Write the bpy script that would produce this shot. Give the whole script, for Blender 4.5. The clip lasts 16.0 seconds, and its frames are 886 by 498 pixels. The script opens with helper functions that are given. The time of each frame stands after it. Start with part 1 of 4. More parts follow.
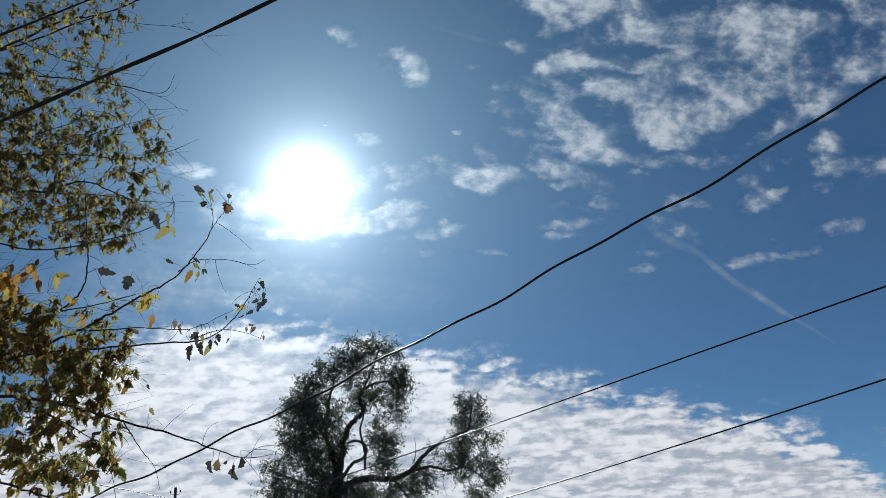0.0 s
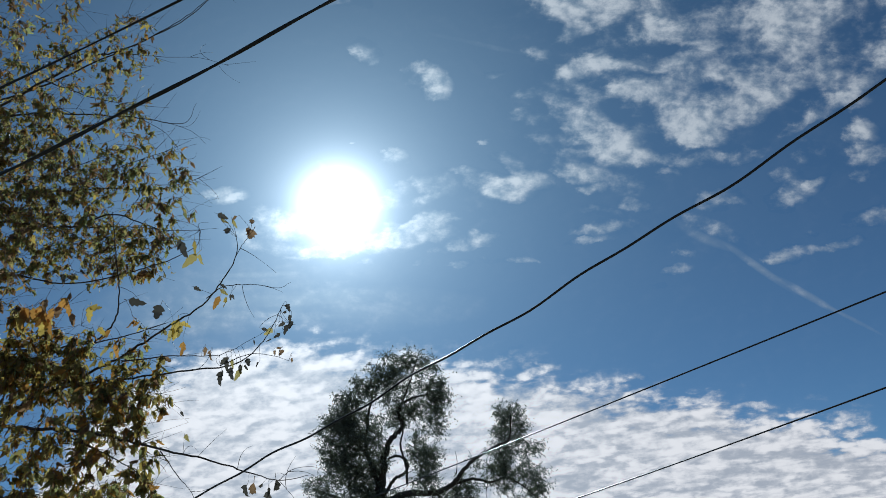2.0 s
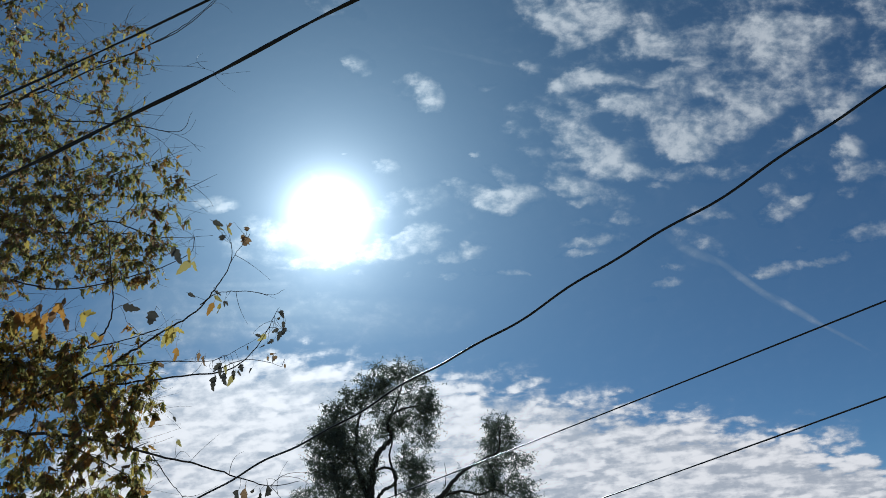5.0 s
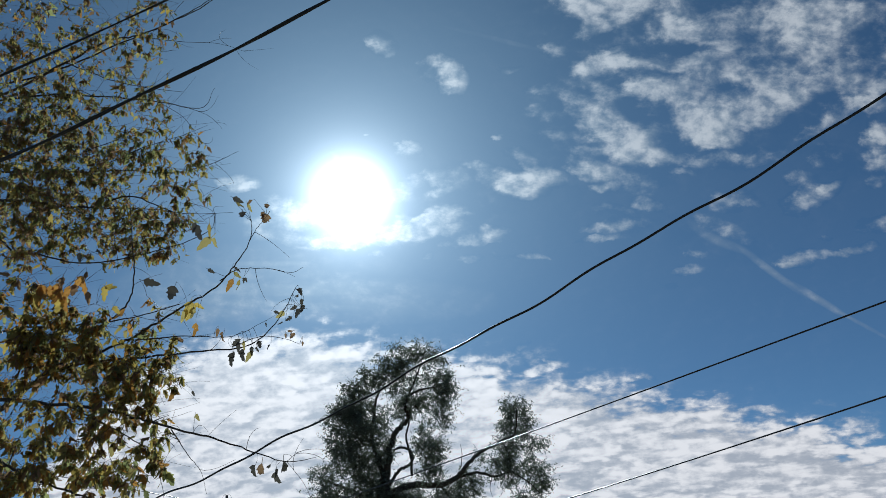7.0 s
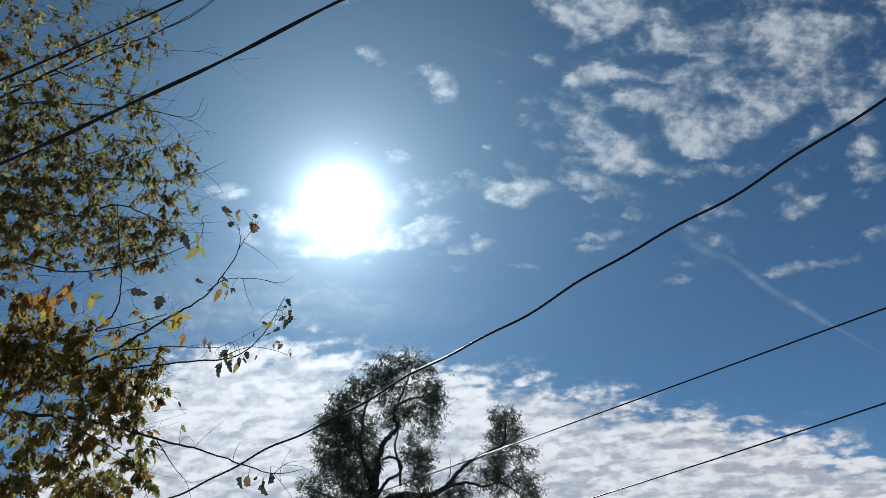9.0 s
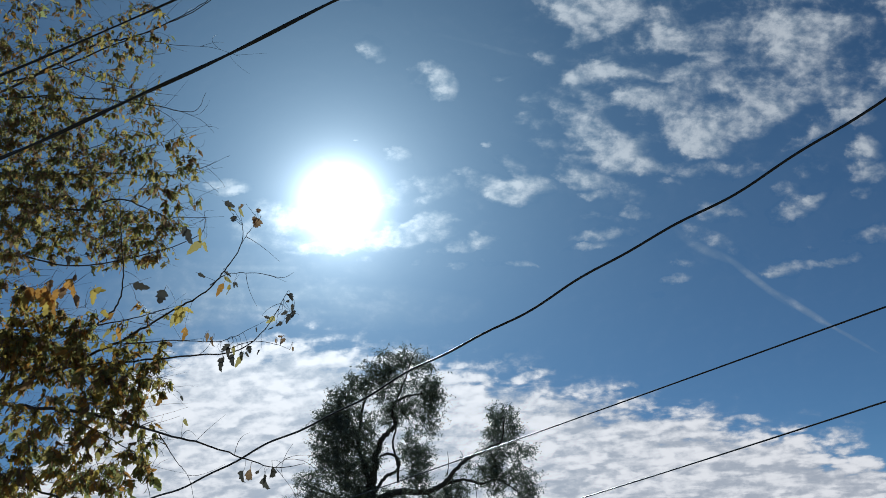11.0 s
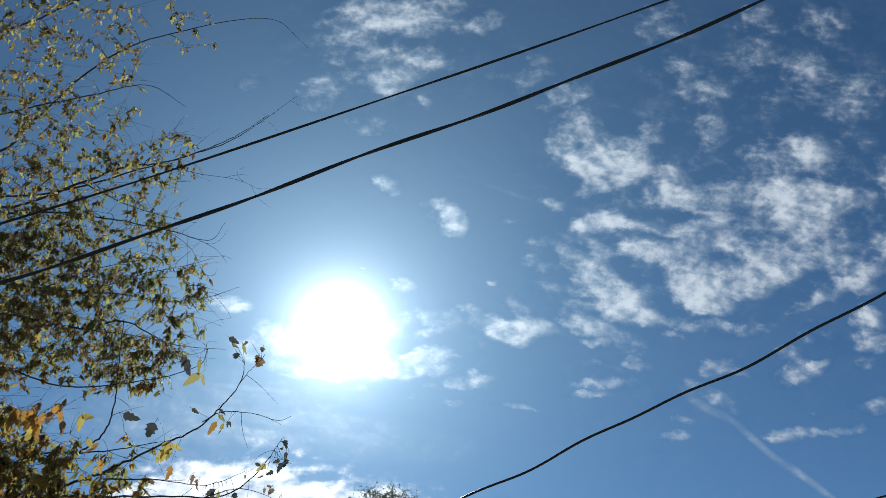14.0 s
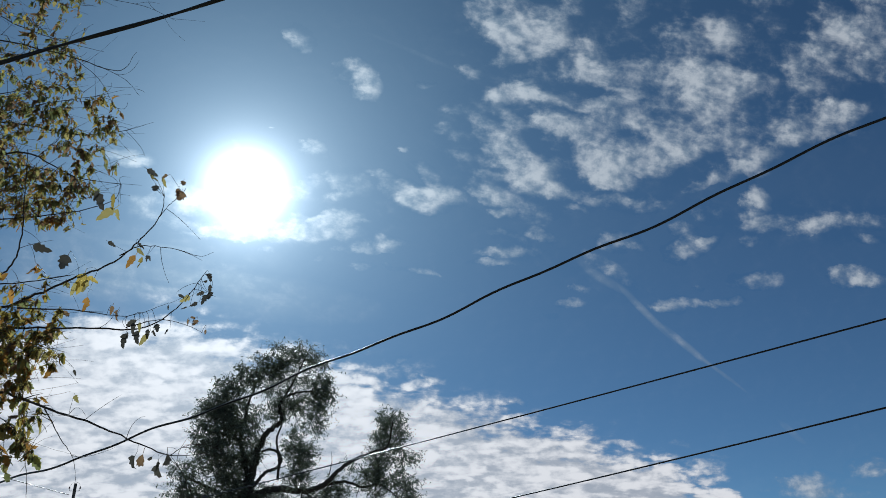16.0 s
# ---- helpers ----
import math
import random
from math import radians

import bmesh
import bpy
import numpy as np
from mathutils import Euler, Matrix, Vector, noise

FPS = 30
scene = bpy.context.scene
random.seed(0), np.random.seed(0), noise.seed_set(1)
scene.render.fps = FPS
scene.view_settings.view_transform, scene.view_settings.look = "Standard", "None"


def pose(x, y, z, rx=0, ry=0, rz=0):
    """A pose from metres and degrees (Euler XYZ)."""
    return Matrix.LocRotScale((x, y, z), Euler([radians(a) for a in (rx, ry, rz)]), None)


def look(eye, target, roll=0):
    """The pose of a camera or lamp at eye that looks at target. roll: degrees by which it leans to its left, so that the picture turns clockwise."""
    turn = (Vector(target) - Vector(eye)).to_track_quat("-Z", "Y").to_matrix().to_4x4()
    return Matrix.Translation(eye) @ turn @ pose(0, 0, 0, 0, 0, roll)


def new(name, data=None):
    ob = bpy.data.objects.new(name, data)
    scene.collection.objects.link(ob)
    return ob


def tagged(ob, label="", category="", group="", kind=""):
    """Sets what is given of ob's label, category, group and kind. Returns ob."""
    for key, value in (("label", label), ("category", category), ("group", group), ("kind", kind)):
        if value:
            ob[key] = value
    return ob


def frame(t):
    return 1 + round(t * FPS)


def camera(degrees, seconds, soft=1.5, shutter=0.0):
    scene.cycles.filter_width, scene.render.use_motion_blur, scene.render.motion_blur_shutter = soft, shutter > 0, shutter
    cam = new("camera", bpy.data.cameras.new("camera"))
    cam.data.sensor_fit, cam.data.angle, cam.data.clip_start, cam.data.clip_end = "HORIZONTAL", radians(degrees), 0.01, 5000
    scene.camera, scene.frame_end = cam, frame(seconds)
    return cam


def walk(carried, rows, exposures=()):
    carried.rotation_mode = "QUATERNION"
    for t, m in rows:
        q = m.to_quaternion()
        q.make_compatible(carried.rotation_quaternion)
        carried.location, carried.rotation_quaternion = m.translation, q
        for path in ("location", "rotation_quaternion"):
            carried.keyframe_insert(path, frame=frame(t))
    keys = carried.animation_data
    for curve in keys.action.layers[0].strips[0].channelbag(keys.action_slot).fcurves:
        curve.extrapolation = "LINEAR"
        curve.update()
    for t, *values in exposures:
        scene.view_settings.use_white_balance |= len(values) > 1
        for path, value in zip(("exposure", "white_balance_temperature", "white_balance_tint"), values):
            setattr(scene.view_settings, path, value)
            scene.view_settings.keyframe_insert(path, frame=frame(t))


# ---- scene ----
cam = camera(60.3, 16.0, soft=0.7)
PATH = [
    (0.0, -0.000, 0.000, 1.600, 115.08, 4.53, 2.12),
    (0.5, 0.007, -0.020, 1.596, 114.67, 5.06, 5.73),
    (1.0, 0.018, -0.018, 1.592, 115.16, 5.27, 6.72),
    (1.5, 0.042, -0.005, 1.599, 115.86, 5.84, 6.23),
    (2.0, 0.069, -0.009, 1.611, 116.25, 6.24, 5.58),
    (2.5, 0.088, -0.018, 1.607, 116.66, 6.47, 4.78),
    (3.0, 0.086, -0.036, 1.599, 117.00, 6.65, 3.98),
    (3.5, 0.088, -0.060, 1.588, 117.27, 6.72, 3.71),
    (6.0, 0.040, -0.071, 1.552, 116.48, 4.96, 5.68),
    (6.5, 0.053, -0.049, 1.554, 116.06, 4.42, 5.73),
    (7.0, 0.060, -0.038, 1.557, 115.81, 4.44, 5.60),
    (7.5, 0.056, -0.055, 1.564, 115.85, 4.50, 5.40),
    (8.0, 0.057, -0.064, 1.567, 115.96, 4.51, 5.26),
    (8.5, 0.054, -0.059, 1.571, 116.19, 4.48, 5.06),
    (9.0, 0.067, -0.039, 1.575, 116.41, 4.50, 4.79),
    (11.5, 0.035, -0.048, 1.557, 116.03, 4.24, 4.54),
    (12.0, 0.059, -0.026, 1.570, 115.81, 4.63, 4.83),
    (12.5, 0.067, -0.010, 1.573, 116.68, 4.90, 4.45),
    (13.0, 0.078, -0.012, 1.591, 120.35, 3.35, 4.47),
    (13.5, 0.018, -0.038, 1.657, 123.86, 1.40, 4.31),
    (14.0, -0.014, -0.039, 1.728, 126.20, 0.07, 2.27),
    (14.5, 0.047, 0.019, 1.634, 123.23, 1.03, 0.01),
    (15.0, 0.016, 0.080, 1.609, 118.11, 1.57, -3.55),
    (15.5, -0.097, 0.067, 1.609, 116.82, 1.75, -4.62),
    (16.0, -0.149, 0.062, 1.592, 116.08, 1.45, -4.76),
]
walk(cam, [(t, pose(x, y, z, rx, ry, rz)) for t, x, y, z, rx, ry, rz in PATH],
     exposures=[(t, stops - 0.44, 5350, 2) for t, stops in ((0.0, 0.0), (12.5, 0.0), (13.0, -0.05), (13.5, 0.12), (14.0, 0.40), (14.5, 0.34), (15.0, 0.03), (16.0, -0.05))])

# ---- sky, clouds and sun ----
SUN = Vector((-0.1658, 0.8505, 0.4992)).normalized()
SKY_FRAME = pose(0, 0, 0, 115, 0, 0).to_3x3() @ pose(0, 0, 0, 0, 0, -5).to_3x3()
RIGHT, DOWN, AHEAD = SKY_FRAME.col[0].copy(), -SKY_FRAME.col[1], -SKY_FRAME.col[2]

world = bpy.data.worlds.new("autumn_sky")
scene.world = world
world.use_nodes = True
wt = world.node_tree
wt.nodes.clear()


def link_in(tree, socket, value):
    if isinstance(value, bpy.types.NodeSocket):
        tree.links.new(value, socket)
    elif value is not None:
        socket.default_value = value


def wnode(kind, *values, operation="", clamp=False):
    n = wt.nodes.new(kind)
    if operation:
        n.operation = operation
    if clamp:
        n.use_clamp = True
    for socket, value in zip(n.inputs, values):
        link_in(wt, socket, value)
    return n


def wmath(op, *values, clamp=False):
    return wnode("ShaderNodeMath", *values, operation=op, clamp=clamp).outputs[0]


def wvec(op, a, b=None):
    n = wnode("ShaderNodeVectorMath", a, b, operation=op)
    return n.outputs["Value"] if op in ("DOT_PRODUCT", "LENGTH") else n.outputs["Vector"]


def wramp(value, lo, hi, to_lo=0.0, to_hi=1.0):
    n = wt.nodes.new("ShaderNodeMapRange")
    n.interpolation_type = "SMOOTHSTEP"
    for k, v in enumerate((value, lo, hi, to_lo, to_hi)):
        link_in(wt, n.inputs[k], v)
    return n.outputs[0]


def wnoise(vector, scale, detail, rough=0.55, distortion=0.0):
    n = wt.nodes.new("ShaderNodeTexNoise")
    link_in(wt, n.inputs["Vector"], vector)
    n.inputs["Scale"].default_value, n.inputs["Detail"].default_value = scale, detail
    n.inputs["Roughness"].default_value, n.inputs["Distortion"].default_value = rough, distortion
    return n


def wmix(factor, a, b):
    n = wt.nodes.new("ShaderNodeMix")
    n.data_type = "RGBA"
    link_in(wt, n.inputs[0], factor)
    link_in(wt, n.inputs[6], a)
    link_in(wt, n.inputs[7], b)
    return n.outputs[2]


way = wvec("NORMALIZE", wnode("ShaderNodeTexCoord").outputs["Generated"])
ahead = wmath("MAXIMUM", wvec("DOT_PRODUCT", way, AHEAD), 0.15)
u = wmath("DIVIDE", wvec("DOT_PRODUCT", way, RIGHT), ahead)
v = wmath("DIVIDE", wvec("DOT_PRODUCT", way, DOWN), ahead)
chart = wnode("ShaderNodeCombineXYZ", u, v, 0.0).outputs[0]
up = wnode("ShaderNodeSeparateXYZ", way).outputs[2]
# the cloud layer as a flat sheet high over the ground
lift = wmath("ADD", wmath("MAXIMUM", up, 0.0), 0.16)
split = wnode("ShaderNodeSeparateXYZ", way)
layer = wnode("ShaderNodeCombineXYZ", wmath("DIVIDE", split.outputs[0], lift), wmath("DIVIDE", split.outputs[1], lift), 0.0).outputs[0]

heap = wnode("ShaderNodeVectorMath", chart, (1.0, 1.35, 0.0), operation="MULTIPLY").outputs[0]
wisp = wnoise(heap, 19.0, 7.0, 0.60, 0.15)
fine = wnoise(heap, 62.0, 4.0, 0.58)
# the same noise a little nearer the sun: where it is thinner there, the billow faces the light
SUN_SPOT = (SUN.dot(RIGHT) / SUN.dot(AHEAD), 1.35 * SUN.dot(DOWN) / SUN.dot(AHEAD), 0.0)
sunward = wvec("NORMALIZE", wnode("ShaderNodeVectorMath", SUN_SPOT, heap, operation="SUBTRACT").outputs[0])
nearer = wnode("ShaderNodeVectorMath", wnode("ShaderNodeVectorMath", sunward, (0.010, 0.010, 0.0), operation="MULTIPLY").outputs[0], heap, operation="ADD").outputs[0]
relief = wmath("SUBTRACT", wisp.outputs[0], wnoise(nearer, 19.0, 5.0, 0.60, 0.15).outputs[0])
broad = wnoise(layer, 2.6, 3.0, 0.5)
ruffle = wnode("ShaderNodeVectorMath", wisp.outputs["Color"], (0.5, 0.5, 0.5), operation="SUBTRACT").outputs[0]
ruffle = wnode("ShaderNodeVectorMath", ruffle, (0.045, 0.035, 0.0), operation="MULTIPLY").outputs[0]
torn = wvec("ADD", chart, ruffle)
cover = [0.0]


def puff(x, y, half_long, half_short, turn, weight):
    """One cloud of the broken field: its middle, half axes and turn on the sky's chart, and how thick it is."""
    m = wt.nodes.new("ShaderNodeMapping")
    m.vector_type = "TEXTURE"
    wt.links.new(torn, m.inputs["Vector"])
    wt.links.new(wnode("ShaderNodeCombineXYZ", x, y, cover[0]).outputs[0], m.inputs["Location"])
    m.inputs["Rotation"].default_value = (0, 0, radians(turn))
    m.inputs["Scale"].default_value = (half_long * 1.45, half_short * 1.45, 10000)
    r = wvec("DOT_PRODUCT", m.outputs[0], m.outputs[0])
    d = wmath("MULTIPLY_ADD", r, -weight, weight, clamp=True)
    cover[0] = wmath("ADD", cover[0], d)


puff(0.279, -0.162, 0.036, 0.023, 2, 1.00)
puff(0.344, -0.178, 0.053, 0.025, -13, 1.00)
puff(0.394, -0.196, 0.032, 0.020, -18, 0.80)
puff(0.304, -0.141, 0.025, 0.009, 2, 0.80)
puff(0.150, -0.174, 0.037, 0.018, 32, 0.90)
puff(0.185, -0.139, 0.036, 0.022, 32, 0.95)
puff(0.221, -0.120, 0.029, 0.009, 12, 0.70)
puff(0.154, -0.210, 0.022, 0.009, 27, 0.60)
puff(0.148, -0.105, 0.035, 0.012, 22, 0.85)
puff(0.158, -0.080, 0.015, 0.007, 2, 0.80)
puff(0.134, -0.132, 0.022, 0.007, 2, 0.50)
puff(0.092, -0.183, 0.029, 0.009, 2, 0.40)
puff(0.087, -0.154, 0.018, 0.007, 2, 0.50)
puff(0.078, -0.213, 0.018, 0.006, 2, 0.35)
puff(0.163, -0.243, 0.040, 0.010, -8, 0.70)
puff(0.224, -0.244, 0.043, 0.010, 2, 0.55)
puff(0.133, -0.233, 0.015, 0.006, 2, 0.50)
puff(0.170, -0.258, 0.014, 0.004, -18, 0.50)
puff(0.245, -0.207, 0.043, 0.016, 12, 0.75)
puff(0.209, -0.208, 0.025, 0.012, 2, 0.60)
puff(0.296, -0.231, 0.043, 0.016, 2, 0.55)
puff(0.293, -0.249, 0.029, 0.009, -8, 0.50)
puff(0.153, -0.306, 0.036, 0.016, -8, 0.70)
puff(0.142, -0.288, 0.022, 0.010, -18, 0.70)
puff(0.186, -0.312, 0.025, 0.015, 2, 0.70)
puff(0.247, -0.284, 0.029, 0.016, 2, 0.75)
puff(0.287, -0.286, 0.036, 0.018, 2, 0.60)
puff(0.241, -0.314, 0.029, 0.011, 3, 0.50)
puff(0.311, -0.263, 0.021, 0.007, 2, 0.35)
puff(0.369, -0.297, 0.032, 0.022, 2, 0.60)
puff(0.422, -0.273, 0.032, 0.025, 33, 0.90)
puff(0.419, -0.306, 0.035, 0.015, 3, 0.70)
puff(0.461, -0.289, 0.028, 0.018, 2, 0.70)
puff(0.496, -0.302, 0.021, 0.014, 3, 0.60)
puff(0.396, -0.241, 0.032, 0.013, 2, 0.55)
puff(0.445, -0.218, 0.042, 0.016, -8, 0.70)
puff(0.486, -0.202, 0.028, 0.014, 2, 0.60)
puff(0.381, -0.220, 0.028, 0.011, 2, 0.50)
puff(0.352, -0.214, 0.036, 0.009, 2, 0.50)
puff(0.464, -0.170, 0.035, 0.010, -24, 0.55)
puff(0.492, -0.180, 0.024, 0.011, 2, 0.50)
puff(0.428, -0.149, 0.025, 0.007, -24, 0.35)
puff(0.505, -0.139, 0.017, 0.014, 2, 0.75)
puff(0.501, -0.117, 0.014, 0.007, 2, 0.50)
puff(0.222, -0.156, 0.011, 0.011, 2, 0.45)
puff(0.342, -0.116, 0.036, 0.009, -8, 0.50)
puff(0.314, -0.120, 0.025, 0.007, 2, 0.40)
puff(0.267, -0.115, 0.022, 0.007, 2, 0.50)
puff(0.249, -0.101, 0.022, 0.004, 2, 0.35)
puff(0.441, -0.116, 0.018, 0.010, 12, 0.40)
puff(0.405, -0.092, 0.018, 0.009, 2, 0.35)
puff(0.415, -0.066, 0.030, 0.013, -14, 1.00)
puff(0.397, -0.049, 0.014, 0.007, 2, 0.60)
puff(0.440, -0.077, 0.014, 0.006, -19, 0.60)
puff(0.500, -0.082, 0.011, 0.007, -19, 0.50)
puff(0.205, -0.084, 0.018, 0.013, 2, 0.50)
puff(0.212, -0.058, 0.018, 0.007, 2, 0.45)
puff(0.175, -0.048, 0.025, 0.006, 12, 0.40)
puff(0.160, -0.031, 0.029, 0.007, 2, 0.50)
puff(0.319, -0.062, 0.025, 0.009, -3, 0.50)
puff(0.341, -0.058, 0.014, 0.004, 2, 0.30)
puff(0.031, -0.096, 0.033, 0.013, 12, 0.95)
puff(0.075, -0.099, 0.029, 0.012, 7, 0.90)
puff(0.052, -0.081, 0.026, 0.009, 2, 0.85)
puff(0.050, -0.125, 0.021, 0.007, 22, 0.65)
puff(-0.013, -0.116, 0.019, 0.004, 2, 0.50)
puff(0.094, -0.264, 0.016, 0.009, 12, 0.60)
puff(0.038, -0.244, 0.013, 0.004, 2, 0.35)
puff(0.021, -0.152, 0.009, 0.003, 12, 0.50)
puff(-0.055, -0.248, 0.022, 0.012, -8, 0.75)
puff(-0.036, -0.232, 0.019, 0.016, 2, 0.85)
puff(-0.327, -0.104, 0.027, 0.010, 7, 0.85)
puff(-0.346, -0.108, 0.012, 0.006, 2, 0.50)
puff(-0.307, -0.099, 0.011, 0.005, 2, 0.50)
puff(-0.270, -0.072, 0.027, 0.011, 2, 0.80)
puff(-0.247, -0.056, 0.038, 0.014, 2, 0.90)
puff(-0.309, -0.050, 0.019, 0.006, 2, 0.35)
puff(-0.263, -0.026, 0.030, 0.011, 21, 0.65)
puff(-0.237, -0.007, 0.019, 0.006, 11, 0.50)
puff(-0.309, -0.031, 0.019, 0.014, 2, 0.40)
puff(-0.203, -0.017, 0.030, 0.007, -8, 0.80)
puff(-0.180, -0.026, 0.045, 0.011, -3, 0.80)
puff(-0.127, -0.027, 0.045, 0.012, -3, 0.90)
puff(-0.079, -0.033, 0.045, 0.010, -3, 0.85)
puff(-0.059, -0.051, 0.030, 0.010, -8, 0.90)
puff(-0.097, -0.044, 0.030, 0.010, 2, 0.70)
puff(-0.022, -0.053, 0.007, 0.003, 2, 0.40)
puff(-0.098, -0.138, 0.016, 0.010, 7, 0.85)
puff(-0.113, -0.143, 0.007, 0.003, 2, 0.50)
puff(-0.099, -0.097, 0.016, 0.009, -13, 0.70)
puff(-0.111, -0.082, 0.015, 0.009, 2, 0.50)
puff(-0.066, -0.107, 0.011, 0.009, 2, 0.40)
puff(-0.036, -0.095, 0.016, 0.013, 2, 0.60)
puff(-0.043, -0.111, 0.011, 0.006, 2, 0.40)
puff(-0.059, -0.084, 0.011, 0.005, 2, 0.40)
puff(-0.154, -0.161, 0.005, 0.002, 2, 0.70)
puff(-0.200, -0.137, 0.008, 0.004, 22, 0.70)
puff(-0.143, -0.001, 0.011, 0.003, 1, 0.50)
puff(-0.192, 0.017, 0.009, 0.004, 1, 0.50)
puff(-0.162, 0.028, 0.011, 0.003, 11, 0.30)
puff(0.007, -0.030, 0.022, 0.006, -3, 0.50)
puff(-0.008, -0.020, 0.030, 0.006, -4, 0.50)
puff(-0.038, -0.013, 0.026, 0.004, 1, 0.45)
puff(0.017, 0.002, 0.010, 0.003, 1, 0.40)
puff(0.061, 0.004, 0.022, 0.004, 1, 0.65)
puff(-0.020, 0.006, 0.013, 0.004, 1, 0.30)
puff(-0.076, 0.001, 0.007, 0.004, 1, 0.30)
puff(0.189, -0.033, 0.022, 0.005, -4, 0.45)
puff(0.153, -0.016, 0.029, 0.004, -4, 0.40)
puff(0.271, 0.006, 0.013, 0.004, 1, 0.50)
puff(0.263, 0.026, 0.018, 0.006, -4, 0.55)
puff(0.234, 0.045, 0.007, 0.004, 1, 0.40)
puff(0.308, -0.025, 0.032, 0.012, 27, 0.40)
puff(0.399, 0.016, 0.021, 0.009, -4, 0.75)
puff(0.384, 0.022, 0.011, 0.004, 1, 0.40)
puff(0.430, 0.010, 0.018, 0.006, -9, 0.35)
puff(0.473, 0.006, 0.021, 0.005, -7, 0.65)
puff(0.435, -0.012, 0.007, 0.003, 2, 0.35)
puff(0.028, 0.129, 0.022, 0.004, -19, 0.60)
puff(0.057, 0.142, 0.013, 0.004, 1, 0.60)
puff(0.087, 0.143, 0.010, 0.004, 1, 0.70)
puff(0.141, 0.160, 0.014, 0.002, 1, 0.35)
puff(0.206, 0.162, 0.009, 0.004, 21, 0.50)
puff(-0.093, 0.088, 0.013, 0.003, 1, 0.30)
puff(-0.189, -0.525, 0.049, 0.031, -3, 0.65)
puff(-0.108, -0.529, 0.056, 0.026, -19, 0.75)
puff(-0.166, -0.448, 0.049, 0.025, 28, 0.55)
puff(-0.103, -0.460, 0.040, 0.021, -3, 0.65)
puff(-0.234, -0.411, 0.032, 0.021, -35, 0.45)
puff(-0.019, -0.525, 0.032, 0.017, -25, 0.45)
puff(-0.140, -0.429, 0.032, 0.015, -3, 0.45)
puff(-0.339, -0.414, 0.020, 0.010, -3, 0.30)
puff(-0.158, -0.361, 0.032, 0.012, 17, 0.30)
puff(-0.086, -0.398, 0.009, 0.007, -3, 0.30)
puff(-0.128, -0.281, 0.017, 0.011, 37, 0.55)
puff(0.049, -0.451, 0.039, 0.029, -14, 0.25)
puff(0.235, -0.533, 0.028, 0.030, 30, 0.45)
puff(0.251, -0.471, 0.031, 0.017, -3, 0.35)
puff(0.290, -0.439, 0.035, 0.025, 40, 0.45)
puff(0.105, -0.421, 0.035, 0.016, -24, 0.55)
puff(0.130, -0.357, 0.039, 0.032, 39, 0.75)
puff(0.147, -0.324, 0.030, 0.020, -3, 0.70)
puff(0.207, -0.361, 0.031, 0.020, -19, 0.70)
puff(0.200, -0.328, 0.023, 0.016, -3, 0.65)
puff(0.309, -0.379, 0.019, 0.020, 18, 0.55)
puff(0.396, -0.356, 0.045, 0.024, -3, 0.70)
puff(0.448, -0.359, 0.026, 0.020, -3, 0.50)
puff(0.375, -0.528, 0.027, 0.038, -3, 0.40)
puff(0.460, -0.549, 0.035, 0.026, -3, 0.40)
puff(0.428, -0.480, 0.027, 0.021, -3, 0.40)
puff(0.465, -0.441, 0.038, 0.025, -3, 0.45)
puff(0.518, -0.452, 0.030, 0.025, -3, 0.40)
puff(0.577, -0.251, 0.066, 0.022, -16, 0.75)
puff(0.616, -0.275, 0.033, 0.012, -16, 0.60)
puff(0.531, -0.213, 0.032, 0.010, -35, 0.50)
puff(0.561, -0.336, 0.032, 0.032, 22, 0.50)
puff(0.564, -0.301, 0.024, 0.014, -7, 0.40)
puff(0.599, -0.372, 0.041, 0.020, -26, 0.50)
puff(0.645, -0.410, 0.025, 0.024, -7, 0.40)
puff(0.650, -0.359, 0.017, 0.012, -7, 0.30)
puff(0.506, -0.141, 0.027, 0.008, 54, 0.35)
puff(0.557, -0.112, 0.057, 0.011, -11, 0.60)
puff(0.613, -0.119, 0.049, 0.010, -15, 0.50)
puff(0.679, -0.128, 0.025, 0.008, -6, 0.40)
puff(0.673, -0.100, 0.021, 0.006, -6, 0.30)
puff(0.516, -0.028, 0.034, 0.011, -6, 0.75)
puff(0.653, -0.047, 0.029, 0.014, 4, 0.75)
puff(0.682, -0.042, 0.025, 0.009, -6, 0.60)
puff(0.613, 0.235, 0.036, 0.011, -9, 0.75)
puff(0.700, 0.210, 0.033, 0.011, -9, 0.75)
puff(0.630, 0.251, 0.065, 0.009, -4, 0.60)
puff(0.324, -0.215, 0.185, 0.088, -8, 0.15)
puff(0.164, -0.169, 0.095, 0.081, 22, 0.14)
puff(0.432, -0.262, 0.113, 0.073, 2, 0.14)
puff(0.255, -0.298, 0.180, 0.037, 2, 0.10)
puff(-0.145, -0.484, 0.136, 0.086, -3, 0.15)
puff(0.298, -0.382, 0.213, 0.089, -3, 0.11)
puff(0.413, -0.496, 0.154, 0.076, -3, 0.12)
puff(0.570, -0.329, 0.131, 0.094, -7, 0.11)
puff(0.573, -0.117, 0.122, 0.028, -6, 0.12)
puff(-0.179, -0.047, 0.158, 0.041, 2, 0.14)
puff(-0.051, -0.084, 0.082, 0.037, 2, 0.12)
puff(0.283, -0.019, 0.100, 0.029, 12, 0.07)
puff(0.650, -0.387, 0.075, 0.050, -7, 0.60)

field = wmath("MINIMUM", cover[0], 1.0)
